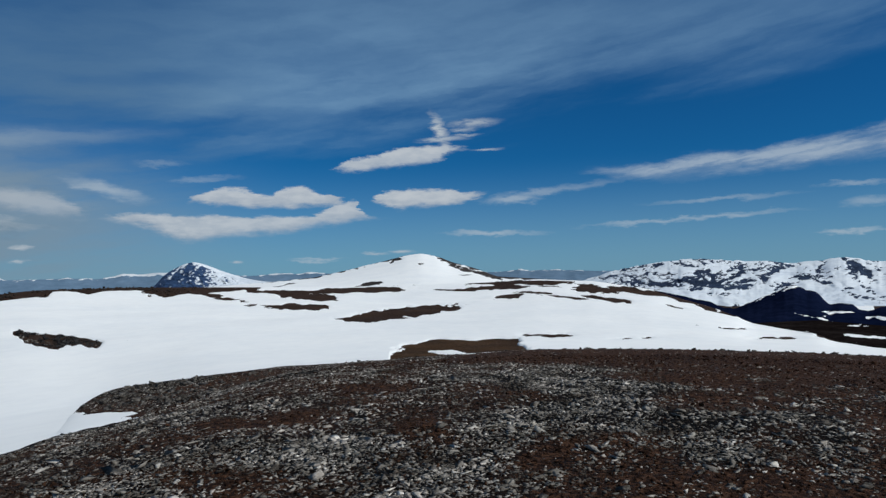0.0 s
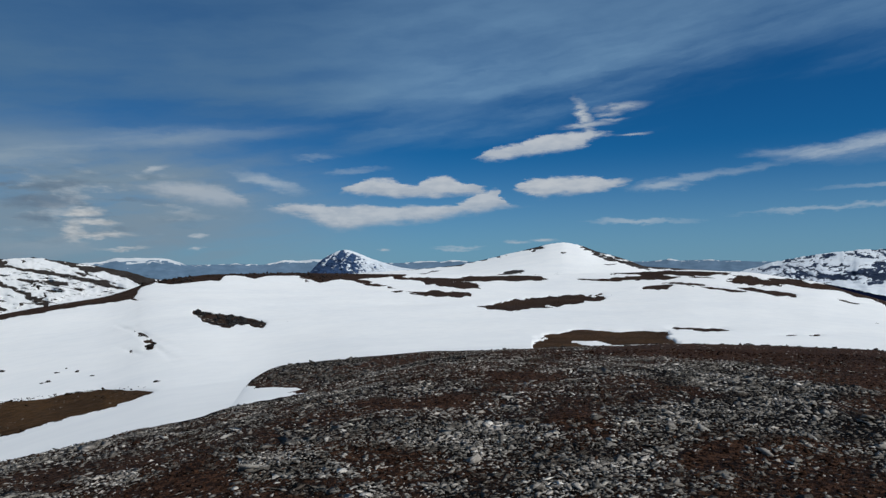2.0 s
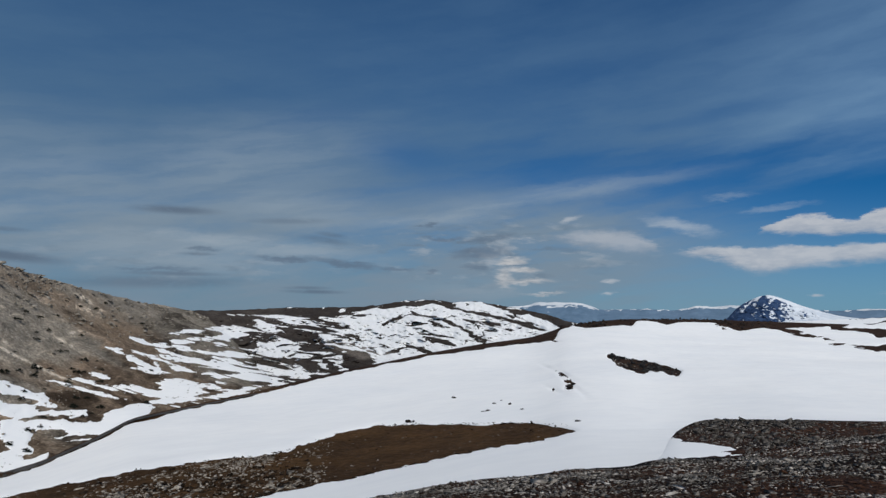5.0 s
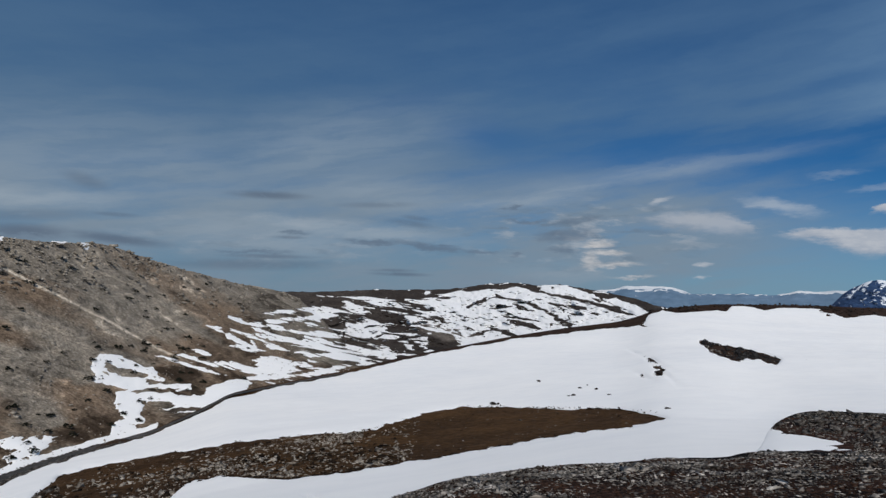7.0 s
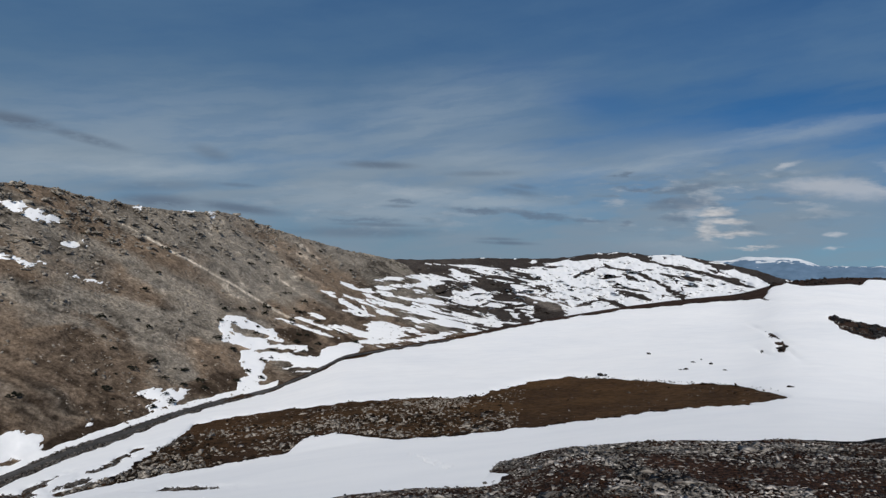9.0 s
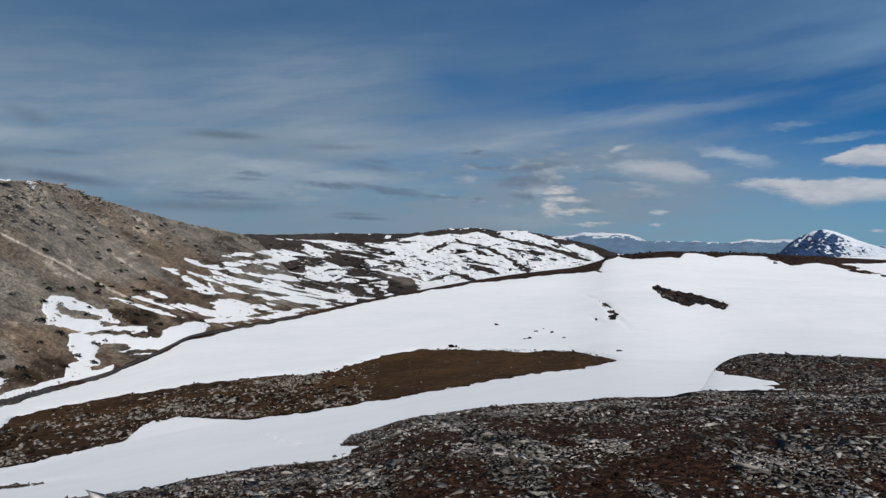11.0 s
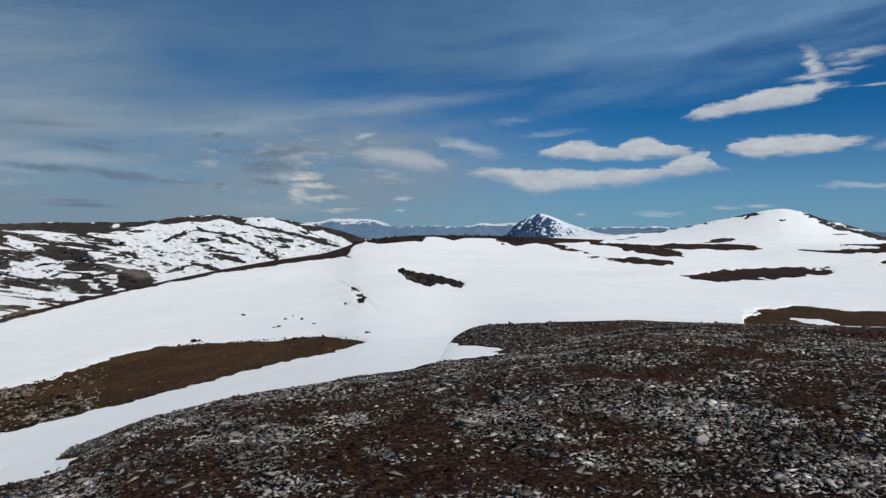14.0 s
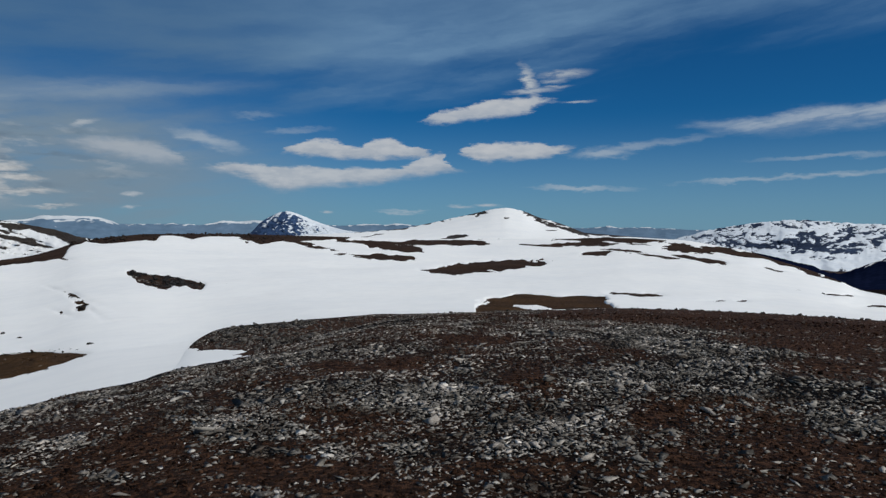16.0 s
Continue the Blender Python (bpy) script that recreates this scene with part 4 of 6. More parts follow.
# the brown mountainside above the road
MOTTLED_CREST = curve([(-80, 0.2), (-70, 0.25), (-64.3, 0.23), (-59.9, 0.47), (-55.1, 0.41), (-52.7, 0.58), (-50.3, 0.93), (-48.3, 1.08), (-45.8, 0.79), (-43.8, 0.85), (-41.4, 0.42), (-39.3, -0.01),
                       (-37.7, -0.35), (-36.5, -0.86), (-35, -1.3), (-33, -2.2)], 0.3)
FLANK_CREST = curve([(-125, 5.0), (-104, 5.3), (-97, 5.38), (-95.4, 5.43), (-93.6, 5.13), (-89.8, 4.36), (-85.7, 3.95), (-81.4, 3.88), (-79.2, 3.15), (-76.9, 2.39), (-74, 1.58),
                     (-71.2, 0.89), (-68.5, 0.42), (-66.5, -0.2), (-64, -2.5), (-60, -6.8), (-59, -7.2)], 0.4)
FLANK_R = curve([(-125, 130), (-97, 138), (-85, 172), (-75, 250), (-66, 380), (-59, 205)], 2)
rim_foot = lambda a: RIM(a) - 0.25


# dark rock showing through the snow of the mottled hill, snow streaks and bare rock in the valley: azimuth, elevation, half width, half height, turn
MOTTLED_VEINS = [
    (-48.3, -0.38, 1.5, 0.1, -8), (-46.0, -1.04, 1.4, 0.14, -25), (-44.1, -2.11, 1.3, 0.17, -35), (-46.9, 0.61, 2.0, 0.16, -17), (-43.5, -0.24, 2.0, 0.16, -12), (-40.0, -1.08, 2.1, 0.16, -17), (-42.4, 0.53, 1.4, 0.16, -22),
    (-48.6, -3.24, 1.4, 0.16, -16), (-50.7, -3.21, 1.2, 0.16, 17), (-47.0, -2.56, 1.6, 0.22, -15), (-47.5, -1.06, 0.7, 0.16, -26), (-49.1, -1.08, 0.8, 0.11, 7), (-51.1, -0.7, 1.1, 0.14, 24), (-42.7, -1.05, 0.7, 0.16, -11),
    (-42.6, -1.69, 0.5, 0.1, -8), (-39.8, -1.02, 1.2, 0.12, -14), (-47.4, -2.05, 1.4, 0.11, -7), (-44.1, -0.9, 0.8, 0.11, -16)]
MOTTLED_BROW = [
    (-37.9, -0.54, 2.4, 0.33, -17), (-48.6, 0.74, 1.3, 0.22, 8), (-51.1, 0.56, 1.6, 0.22, 8), (-44.9, 0.99, 0.9, 0.16, 1), (-53.9, 0.36, 1.5, 0.27, 8), (-46.3, 0.68, 0.8, 0.19, -14), (-40.5, -0.08, 0.9, 0.22, -12),
    (-53.9, -0.26, 0.7, 0.11, 5)]
VALLEY_SNOW = [
    (-72.8, -2.84, 1.1, 0.18, -26), (-71.3, -3.61, 1.5, 0.26, -25), (-71.1, -2.14, 1.1, 0.26, -21), (-69.6, -2.49, 1.0, 0.24, -12), (-69.9, -3.51, 2.5, 0.16, -21), (-70.4, -4.38, 1.5, 0.26, -12), (-69.9, -4.23, 0.6, 0.31, -64),
    (-74.3, -5.8, 4.0, 0.16, -18), (-75.1, -4.94, 1.3, 0.16, -14), (-74.0, -4.64, 0.8, 0.21, -20), (-72.4, -5.76, 2.6, 0.16, -13), (-71.5, -5.74, 1.6, 0.26, -14), (-69.4, -6.24, 2.5, 0.37, -8), (-68.7, -6.77, 2.8, 0.26, 2),
    (-68.2, -5.86, 1.7, 0.68, -12), (-68.2, -4.42, 1.2, 0.31, -13), (-65.1, -3.32, 3.0, 0.21, -8), (-66.5, -3.92, 3.1, 0.21, -15), (-68.8, -3.55, 1.7, 0.21, -14), (-63.3, -4.7, 4.4, 0.16, -8), (-65.5, -4.98, 1.2, 0.21, -12),
    (-62.6, -5.26, 2.5, 0.37, -7), (-65.8, -5.85, 0.9, 0.24, -13), (-67.7, -1.45, 1.6, 0.21, 4), (-64.4, -1.32, 2.3, 0.34, -3), (-61.5, -1.31, 1.2, 0.37, -11), (-66.5, -2.07, 1.5, 0.21, -3), (-68.3, -2.24, 1.1, 0.21, -5),
    (-64.5, -1.83, 1.3, 0.26, 4), (-69.6, -2.92, 0.8, 0.21, -16), (-68.3, -2.77, 1.2, 0.24, -13), (-65.3, -2.48, 0.6, 0.21, -17), (-63.9, -3.31, 1.7, 0.24, -5), (-60.8, -3.03, 1.8, 0.68, 4), (-60.9, -0.3, 3.7, 0.16, -3),
    (-62.1, -0.85, 0.6, 0.31, -49), (-58.7, -3.65, 1.0, 0.26, 0), (-59.0, -4.53, 0.7, 0.21, -27), (-59.5, -4.56, 1.3, 0.18, -25), (-57.0, -4.49, 0.7, 0.24, -29), (-61.1, -4.63, 2.6, 0.13, -18), (-64.6, -3.81, 1.5, 0.18, -16),
    (-63.6, -6.26, 1.9, 0.24, 10), (-64.8, -6.58, 2.7, 0.18, 4), (-56.3, -2.21, 1.3, 0.31, -18), (-55.1, -0.71, 1.2, 0.37, -9)]
VALLEY_DARK = [
    (-66.7, -2.81, 1.3, 0.68, -23), (-63.5, -2.48, 1.2, 0.42, -10), (-62.4, -4.05, 1.7, 0.26, -4), (-68.6, -4.66, 1.0, 0.24, -6), (-66.7, -5.25, 1.1, 0.34, -6), (-65.0, -5.98, 2.4, 0.13, 0), (-59.6, -1.82, 1.3, 0.57, -19),
    (-58.3, -2.12, 1.2, 0.42, -21), (-57.4, -1.37, 1.4, 0.16, -11), (-55.9, -1.13, 1.3, 0.13, -12), (-56.0, -3.29, 1.6, 0.16, -18), (-57.2, -3.75, 1.5, 0.16, 9), (-56.8, -4.8, 1.3, 0.21, -8), (-56.6, -4.15, 1.0, 0.21, -39),
    (-54.1, -4.12, 1.4, 0.89, -5), (-60.9, -5.09, 1.8, 0.1, -18), (-64.1, -4.82, 2.0, 0.1, -12), (-62.3, -5.62, 1.1, 0.16, -7), (-66.4, -0.71, 4.3, 0.42, 0), (-58.6, -0.25, 4.3, 0.21, 2), (-70.6, -4.21, 0.5, 0.13, -36),
    (-66.0, -6.48, 1.4, 0.13, 9), (-55.9, -2.54, 0.8, 0.13, -16), (-54.5, -1.98, 0.8, 0.1, -12)]
FOOT_SNOW = [
    (-79.0, -5.67, 2.7, 0.44, -25), (-79.8, -6.67, 2.1, 0.49, -18), (-81.3, -5.73, 1.0, 0.55, -87), (-78.8, -6.7, 0.9, 0.38, -19), (-76.4, -7.25, 2.4, 0.25, -2), (-77.6, -7.84, 2.6, 0.49, -8), (-79.1, -8.8, 1.3, 0.76, -46),
    (-75.8, -8.52, 2.1, 0.66, -11), (-73.2, -8.18, 3.0, 0.66, 14), (-71.9, -7.42, 1.7, 0.49, 10), (-79.5, -10.18, 0.9, 0.71, -23), (-78.6, -10.52, 1.4, 0.22, 8)]
FOOT_DARK = [
    (-95.6, -14.49, 1.6, 0.16, -5), (-95.3, -14.5, 0.9, 0.13, -27),
    (-79.2, -6.08, 1.2, 0.25, -16), (-77.5, -7.44, 1.8, 0.14, -2), (-74.2, -7.55, 0.7, 0.38, -27), (-76.9, -8.57, 1.0, 0.27, -13), (-77.0, -9.74, 1.3, 0.49, 0), (-75.1, -9.01, 1.2, 0.16, 2)]


def streaks(a, e, reach=1.0):
    """Snow in the valley's gullies and over the mottled hill; positive is snow, in degrees."""
    fine = fractal(a * 1.3, e * 5.0, 82, 4, 0.6)
    k = np.clip(a + 76, -6, 40)
    v = e + 0.42 * k - 0.0075 * k * k + 0.08 * fractal(a * 0.5, e * 1.2, 331, 3)
    valley = -0.16 + 0.20 * fractal(a * 0.15 + 0.1 * e, v * 2.1, 81, 3, 0.55) + 0.50 * fractal(a * 0.2, v * 6.4, 84, 3, 0.5) + 0.10 * fine
    u, w = a + 0.6 * e, e + 0.34 * (a + 48) + 0.25 * np.sin(a * 0.5)
    twig = np.abs(fractal(u * 0.55 + 3, w * 2.0, 88, 3, 0.5))
    hill = np.minimum(0.5 + 0.3 * fractal(u * 0.4, w * 1.6, 86, 3), twig * 1.6 - 0.02 + 0.25 * fractal(a * 0.3, e * 0.9, 89, 2)) + 0.08 * fine
    head = np.clip((a + 58) / 5, 0, 1)
    g = (valley * (1 - head) + hill * head) * 0.4 - 0.35 * (1 - reach)
    wa, we = warped_chart(a, e, 360, 0.35, 0.07, 1.6, 5.0)
    groove = fractal(a * 0.35, v * 11.0, 361, 4, 0.6) * (1 - head)
    for p in MOTTLED_VEINS + MOTTLED_BROW + VALLEY_DARK:
        g = np.minimum(g, lens(wa, we, *p) + 0.05 * groove)
    g = np.minimum(g, lens(wa, we, -63.0, -0.02, 7.5, 0.34, 2))
    wa, we = a + 0.8 * (wa - a), e + 0.5 * (we - e)
    for p in VALLEY_SNOW:
        g = np.maximum(g, 0.13 * groove - (0.0 if p[3] > 0.5 else 0.05) - (lens if p[3] > 0.5 else spindle)(wa, we, *p))
    return np.minimum(g, MOTTLED_CREST(a) - e - 0.06 + 0.12 * fine) + 0.025 * fine


FLANK_SNOW = [(-95.6, 3.45, 1.6, 0.3, -28), (-94.3, 2.9, 0.9, 0.2, -20), (-92.4, 1.2, 0.8, 0.27, -8), (-96.6, 0.3, 2.4, 0.24, -21), (-84.4, 4.02, 1.5, 0.09, 0), (-82.8, 3.72, 0.4, 0.2, 0), (-87.6, 4.1, 0.5, 0.1, 0),
              (-96.0, -13.63, 1.9, 1.31, -9), (-86.0, -10.42, 2.2, 0.47, 1), (-85.8, -11.12, 1.7, 0.68, 12), (-91.0, -12.47, 0.5, 0.16, 8), (-91.0, -1.6, 1.6, 0.07, -24)]


# dark heath at the foot of the mountainside
FLANK_HEATH = [(-91.4, -13.06, 4.0, 1.04, 7), (-81.7, -9.9, 3.2, 1.15, 8), (-75.9, -6.24, 2.3, 0.78, 172)]


def flank_mask(a, e, x, y):
    n = fractal(a * 1.6, e * 3.5, 71, 5, 0.6)
    g = np.full(a.shape, -1.0)
    a0, e0 = a, e
    a, e = warped_chart(a, e, 310, 0.8, 0.3, 0.7, 1.4)
    for p in FLANK_SNOW:
        g = np.maximum(g, -lens(a, e, *p))
    g = g + n * 0.09
    a, e = a0, e0
    g = g - np.clip(1 - lens(a, e, -85.8, -11.12, 3.2, 1.0, 4), 0, 1) * np.maximum(0.45 * fractal(a * 3.0, e * 7.0, 73, 4, 0.6), 0)
    wa, we = warped_chart(a, e, 311, 0.4, 0.13, 1.2, 2.5)
    for p in FOOT_SNOW:
        g = np.maximum(g, -lens(wa, we, *p))
    for p in FOOT_DARK:
        g = np.minimum(g, lens(wa, we, *p))
    bank = np.interp(a, [-95, -82, -77], [0.30, 0.24, 0.12]) - np.abs(e - (RIM(a) + 0.18))
    g = np.maximum(g, np.where((a < -77) & (a > -112), bank + n * 0.09, -1))
    line = np.interp(e, [-8, -6.5, -5, -3, -1.5, 0], [-71, -69.5, -67.5, -67, -66, -64])
    reach = np.clip((a - line + 0.8 * n) / 1.6, 0, 1)
    return np.maximum(g, streaks(a, e, reach))


def FLANK_BROW(a):
    """The crest with its crags."""
    a = np.asarray(a, float)
    return FLANK_CREST(a) + np.interp(a, [-110, -70, -66], [0.09, 0.09, 0.0]) * np.maximum(fractal(a * 0.9, 0.2 + 0 * a, 351, 5, 0.65), -0.3)


def flank_tone(a, e):
    c, s_ = math.cos(radians(-33)), math.sin(radians(-33))
    chute = np.exp(-(lens(a + 0.15 * fractal(a, e, 341, 3), e, -83.5, -0.54, 5.5, 0.06, -30) / 0.04).clip(0, 9) ** 2)
    a, e = warped_chart(a, e, 340, 0.8, 0.5, 0.2, 0.4)
    u, v = a * c + e * s_, -a * s_ + e * c
    tone = 0.50 + 0.55 * fractal(u * 0.07, v * 0.42, 75, 4, 0.6) + 0.03 * np.clip(e, -8, 4)
    tone = tone + chute
    tone = tone + 0.45 * np.clip(-lens(a, e, -88.5, -4.3, 11.0, 1.5, -16) / 0.7, 0, 1) + 0.3 * np.clip(-lens(a, e, -78.5, -1.6, 7.0, 1.6, -18) / 0.8, 0, 1)
    tone = tone - 0.5 * np.clip(-lens(a, e, -92.5, -7.4, 6.0, 2.2, -12) / 1.0, 0, 1) - 0.3 * np.clip(-lens(a, e, -86.0, 0.6, 9.0, 1.2, -18) / 0.8, 0, 1)
    wear = 0.5 + 0.34 * fractal(u * 0.30, v * 2.2, 76, 5, 0.65) + 0.22 * fractal(a * 1.2, e * 2.0, 77, 4, 0.7)
    wear = wear + 0.8 * chute
    tone = tone + 0.25 * np.clip((a + 90) / 9, 0, 1) * np.clip((e + 8) / 3, 0, 1)
    wear = wear + 0.12 * np.clip((a + 90) / 9, 0, 1) - 0.30 * np.clip((a - np.interp(e, [-8, -5, -2, 1], [-79, -76.5, -73.5, -70])) / 3, 0, 1)
    wear = wear - 0.35 * np.clip((-9.5 - e) / 3, 0, 1) * np.clip((a + 92) / 6, 0, 1)
    wear = wear - 0.16 * np.clip((-4 - e) / 5, 0, 1) * np.clip((-82 - a) / 8, 0, 1)
    for p in FLANK_HEATH:
        w = np.clip(-lens(a, e, *p) / p[3] * 2.2, 0, 1)
        tone, wear = tone - 0.8 * w, wear - 0.55 * w
    return [("scree", np.clip(tone, 0, 1)), ("wear", np.clip(wear, 0, 1))]


upland("brown_mountain", "steep brown grassy mountainside with grey scree and snow patches", -125, -59, 0.12, FLANK_BROW, rim_foot,
       lambda a: RIM_R(a) * 0.98, FLANK_R, flank_mask, FLANK, 215, 0.005, 1.6, 61, flank_tone, snow_label="white snow patches and streaks", thick=0.0009)

# the mottled hill beyond the valley
def mottled_mask(a, e, x, y):
    fine = fractal(a * 1.6, e * 5.0, 85, 4, 0.6)
    return np.minimum(streaks(a, e), lens(a, e, -36.4, -1.4, 1.5, 0.25, -24) + 0.05 * fine)


def hill_tone(a, e):
    """Where pale scree covers the hill's dark rock."""
    wa, we = warped_chart(a, e, 370, 0.5, 0.2, 1.0, 3.0)
    g = np.clip(-lens(wa, we, -53.6, -3.3, 3.2, 0.8, -12) / 0.3, 0, 1)
    g = np.maximum(g, 0.15 * np.clip((-57 - a) / 4, 0, 1))
    return [("pale", np.clip(g + 0.15 * fractal(a, e * 3, 371, 4), 0, 1))]


upland("mottled_hill", "rocky hill striped with melting snow beyond the valley", -80, -33, 0.09, lambda a: MOTTLED_CREST(a) + 0.06 * fractal(np.asarray(a) * 2.0, 0.3 + 0 * np.asarray(a), 352, 4, 0.6), lambda a: RIM(a) - 0.35, lambda a: RIM_R(a) * 1.12,
       curve([(-80, 900), (-60, 1100), (-48, 1200), (-36, 900), (-33, 600)], 2), mottled_mask, HILL_ROCK, 190, 0.05, 2.4, 62, hill_tone, ridged=True, snow_label="white snow broken by dark rock")

# the rounded snowy hill ahead
HILL_CREST = curve([(-25, -1.25), (-22.5, -1.04), (-18.2, -0.84), (-13.7, -0.53), (-10.9, -0.26), (-8, 0.35), (-5.1, 1.02), (-3.1, 1.5), (-1.9, 1.62), (-0.4, 1.34), (0.8, 0.83), (2.8, 0.27), (4.7, -0.48),
                    (7.6, -0.68), (10.5, -0.93), (13.3, -1.15), (15, -1.6)], 0.3)
HILL_BARE = [(-6.3, -0.9, 1.2, 0.15, 9), (-4.1, 1.1, 0.7, 0.17, 16), (-2.0, 0.72, 0.3, 0.09, 0), (2.3, 0.1, 1.3, 0.12, -15), (1.9, -0.3, 0.5, 0.05, 0), (7.4, -0.97, 3.5, 0.15, 0), (-13.5, -0.87, 0.7, 0.05, 10),
             (-3.0, -1.17, 1.3, 0.06, 1), (0.6, 0.75, 0.9, 0.1, -25), (4.1, -0.42, 1.1, 0.17, -22), (9.5, -0.95, 3.5, 0.1, -4)]


def hill_mask(a, e, x, y):
    g = np.full(a.shape, 0.6)
    a, e = warped_chart(a, e, 320, 0.5, 0.07, 1.5, 6)
    for p in HILL_BARE:
        g = np.minimum(g, lens(a, e, *p))
    brow = HILL_CREST(a) - e - np.interp(a, [-16, -11, -7, -4.5, -2.6, -1.6, -0.6, 0.4, 3, 6, 14], [-0.05, 0.035, 0.03, 0.05, 0.01, -0.03, 0.03, 0.07, 0.12, 0.14, 0.06])
    return np.minimum(g, brow) + 0.045 * fractal(a * 2.5, e * 8, 91, 4, 0.6)


upland("snowy_hill", "rounded snow-covered hill with bare dark rock on its crest", -25, 15, 0.12, HILL_CREST, flat(-1.75), lambda a: RIM_R(a) * 1.05, 950, hill_mask, ROCK, 100, 0.006, 1.0, 63)

# the lone blue peak
PEAK_CREST = curve([(-27, -1.5), (-24.6, -1.2), (-23.9, -0.95), (-23.6, -0.68), (-23.2, -0.24), (-22.9, 0.1), (-22.4, 0.48), (-21.9, 0.74), (-21.15, 1.08), (-20.7, 1.14), (-20.2, 1.06), (-19.8, 0.92), (-19.2, 0.68), (-18.4, 0.34), (-17.6, 0.06), (-16.9, -0.17), (-15.9, -0.44), (-14.9, -0.58), (-13, -0.67), (-11, -0.8), (-8, -1.3)], 0.12)


def peak_mask(a, e, x, y):
    c, s_ = math.cos(radians(52)), math.sin(radians(52))
    left = fractal((a * c + e * s_) * 1.4, (e * c - a * s_) * 4.0, 101, 4, 0.65)
    right = fractal((a * c - e * s_) * 1.4, (e * c + a * s_) * 4.0, 102, 4, 0.65)
    side = np.clip((a + 20.6) / 1.2, 0, 1)
    speck = fractal(a * 3.2, e * 6.5, 103, 4, 0.7)
    g = 0.45 * (left * (1 - side) + right * side) + 0.55 * speck
    cap = 0.55 * np.clip(1 - (PEAK_CREST(a) - e) / 0.28, 0, 1) * np.clip((a + 21.8) / 0.8, 0, 1)
    return (0.16 * np.clip(a + 19.3, -2.0, 3) + g + cap + 0.02).clip(-1, 1) * 0.25


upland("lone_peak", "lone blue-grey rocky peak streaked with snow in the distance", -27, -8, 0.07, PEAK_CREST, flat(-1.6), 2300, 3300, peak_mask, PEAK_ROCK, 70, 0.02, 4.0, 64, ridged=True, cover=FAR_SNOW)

# the snowy range on the right
RANGE_CREST = curve([(10, -1.6), (12.3, -0.86), (14.2, -0.28), (16.5, 0.24), (18.7, 0.52), (21.3, 0.72), (23.8, 0.44), (25.9, 0.38), (27.8, 0.17), (29.7, 0.36), (31.5, 0.55), (32.9, 0.27), (34, 0.16), (38, 0.4),
                     (44, 0.0), (52, -1.5)], 0.2)


RANGE_RIBS = [
    (19.6, -1.09, 1.7, 0.21, 13), (17.8, -1.29, 1.9, 0.19, -3), (21.4, -0.4, 0.6, 0.21, 15), (21.5, -1.31, 2.1, 0.25, -9), (20.9, -1.7, 0.8, 0.14, 5), (24, -1.6, 1.1, 0.16, 8), (24, -0.66, 0.8, 0.16, 27), (24.4, -1.2, 0.7, 0.18, 10),
    (26.4, -0.51, 1, 0.2, 30), (25.9, -0.98, 0.5, 0.2, -27), (23.8, -0.23, 0.5, 0.11, 11), (27.2, 0.14, 0.7, 0.09, -18), (29.8, -0.25, 0.9, 0.11, 69), (31.6, -0.18, 0.9, 0.13, -58), (32.3, -0.36, 1.1, 0.31, -40), (30.1, -1.29, 0.4, 0.06, -15),
    (32.9, -1.91, 0.9, 0.1, -41), (32.7, -2.49, 0.9, 0.1, -19)]
RANGE_SPECKS = [
    (16.7, 0.11, 0.5, 0.14, 19), (18, 0.27, 0.4, 0.19, 14), (20.3, 0.24, 0.8, 0.14, -11), (21.6, 0.28, 0.6, 0.11, -22), (14.1, -0.68, 0.9, 0.12, 6), (15.7, -0.67, 0.7, 0.09, -15), (16.8, -0.52, 0.4, 0.12, 18), (18.5, -0.53, 0.7, 0.07, -1),
    (22.9, -2.19, 0.5, 0.07, 0), (25.2, -0.3, 0.2, 0.11, 14), (27.5, -1.41, 0.6, 0.07, 7), (27, -1.67, 0.6, 0.13, 36), (31.6, -1.81, 0.3, 0.1, 21), (30.6, -0.37, 0.2, 0.06, 29), (33.6, 0.32, 0.4, 0.16, 17), (18.3, -1.62, 0.4, 0.09, 25),
    (33.3, -0.2, 0.4, 0.08, -37), (28.4, 0.04, 0.3, 0.06, -31), (22.4, 0.5, 1.0, 0.06, -8)]


def range_mask(a, e, x, y):
    """Snow over the range, with dark ribs, outcrops and fine broken rock."""
    fine = fractal(a * 4.5, e * 11.0, 118, 4, 0.7)
    c, s_ = math.cos(radians(32)), math.sin(radians(32))
    left = np.abs(fractal((a * c + e * s_) * 0.9, (e * c - a * s_) * 3.6, 111, 4, 0.65))
    right = np.abs(fractal((a * c - e * s_) * 0.9, (e * c + a * s_) * 3.6, 116, 4, 0.65))
    g = np.minimum(left, right) * 0.55 - 0.01 + 0.10 * fine + 0.16 * fractal(a * 0.45, e * 1.2, 117, 3) + 0.25 * np.exp(-((e + 2.3) / 0.6) ** 2) + 0.05 * np.clip((a - 26) / 3, 0, 1)
    wa, we = warped_chart(a, e, 350, 0.35, 0.13, 2.2, 6.0)
    for a_, e_, w_, h_, turn_ in RANGE_RIBS + RANGE_SPECKS:
        g = np.minimum(g, lens(wa, we, a_, e_, w_ * 1.1, h_ * 0.95, turn_) + 0.14 * fine)
    return g


def jagged(base, seed, size):
    return lambda a: base(a) + size * fractal(np.asarray(a) * 1.7, 0.3 + 0 * np.asarray(a), seed, 4, 0.6)


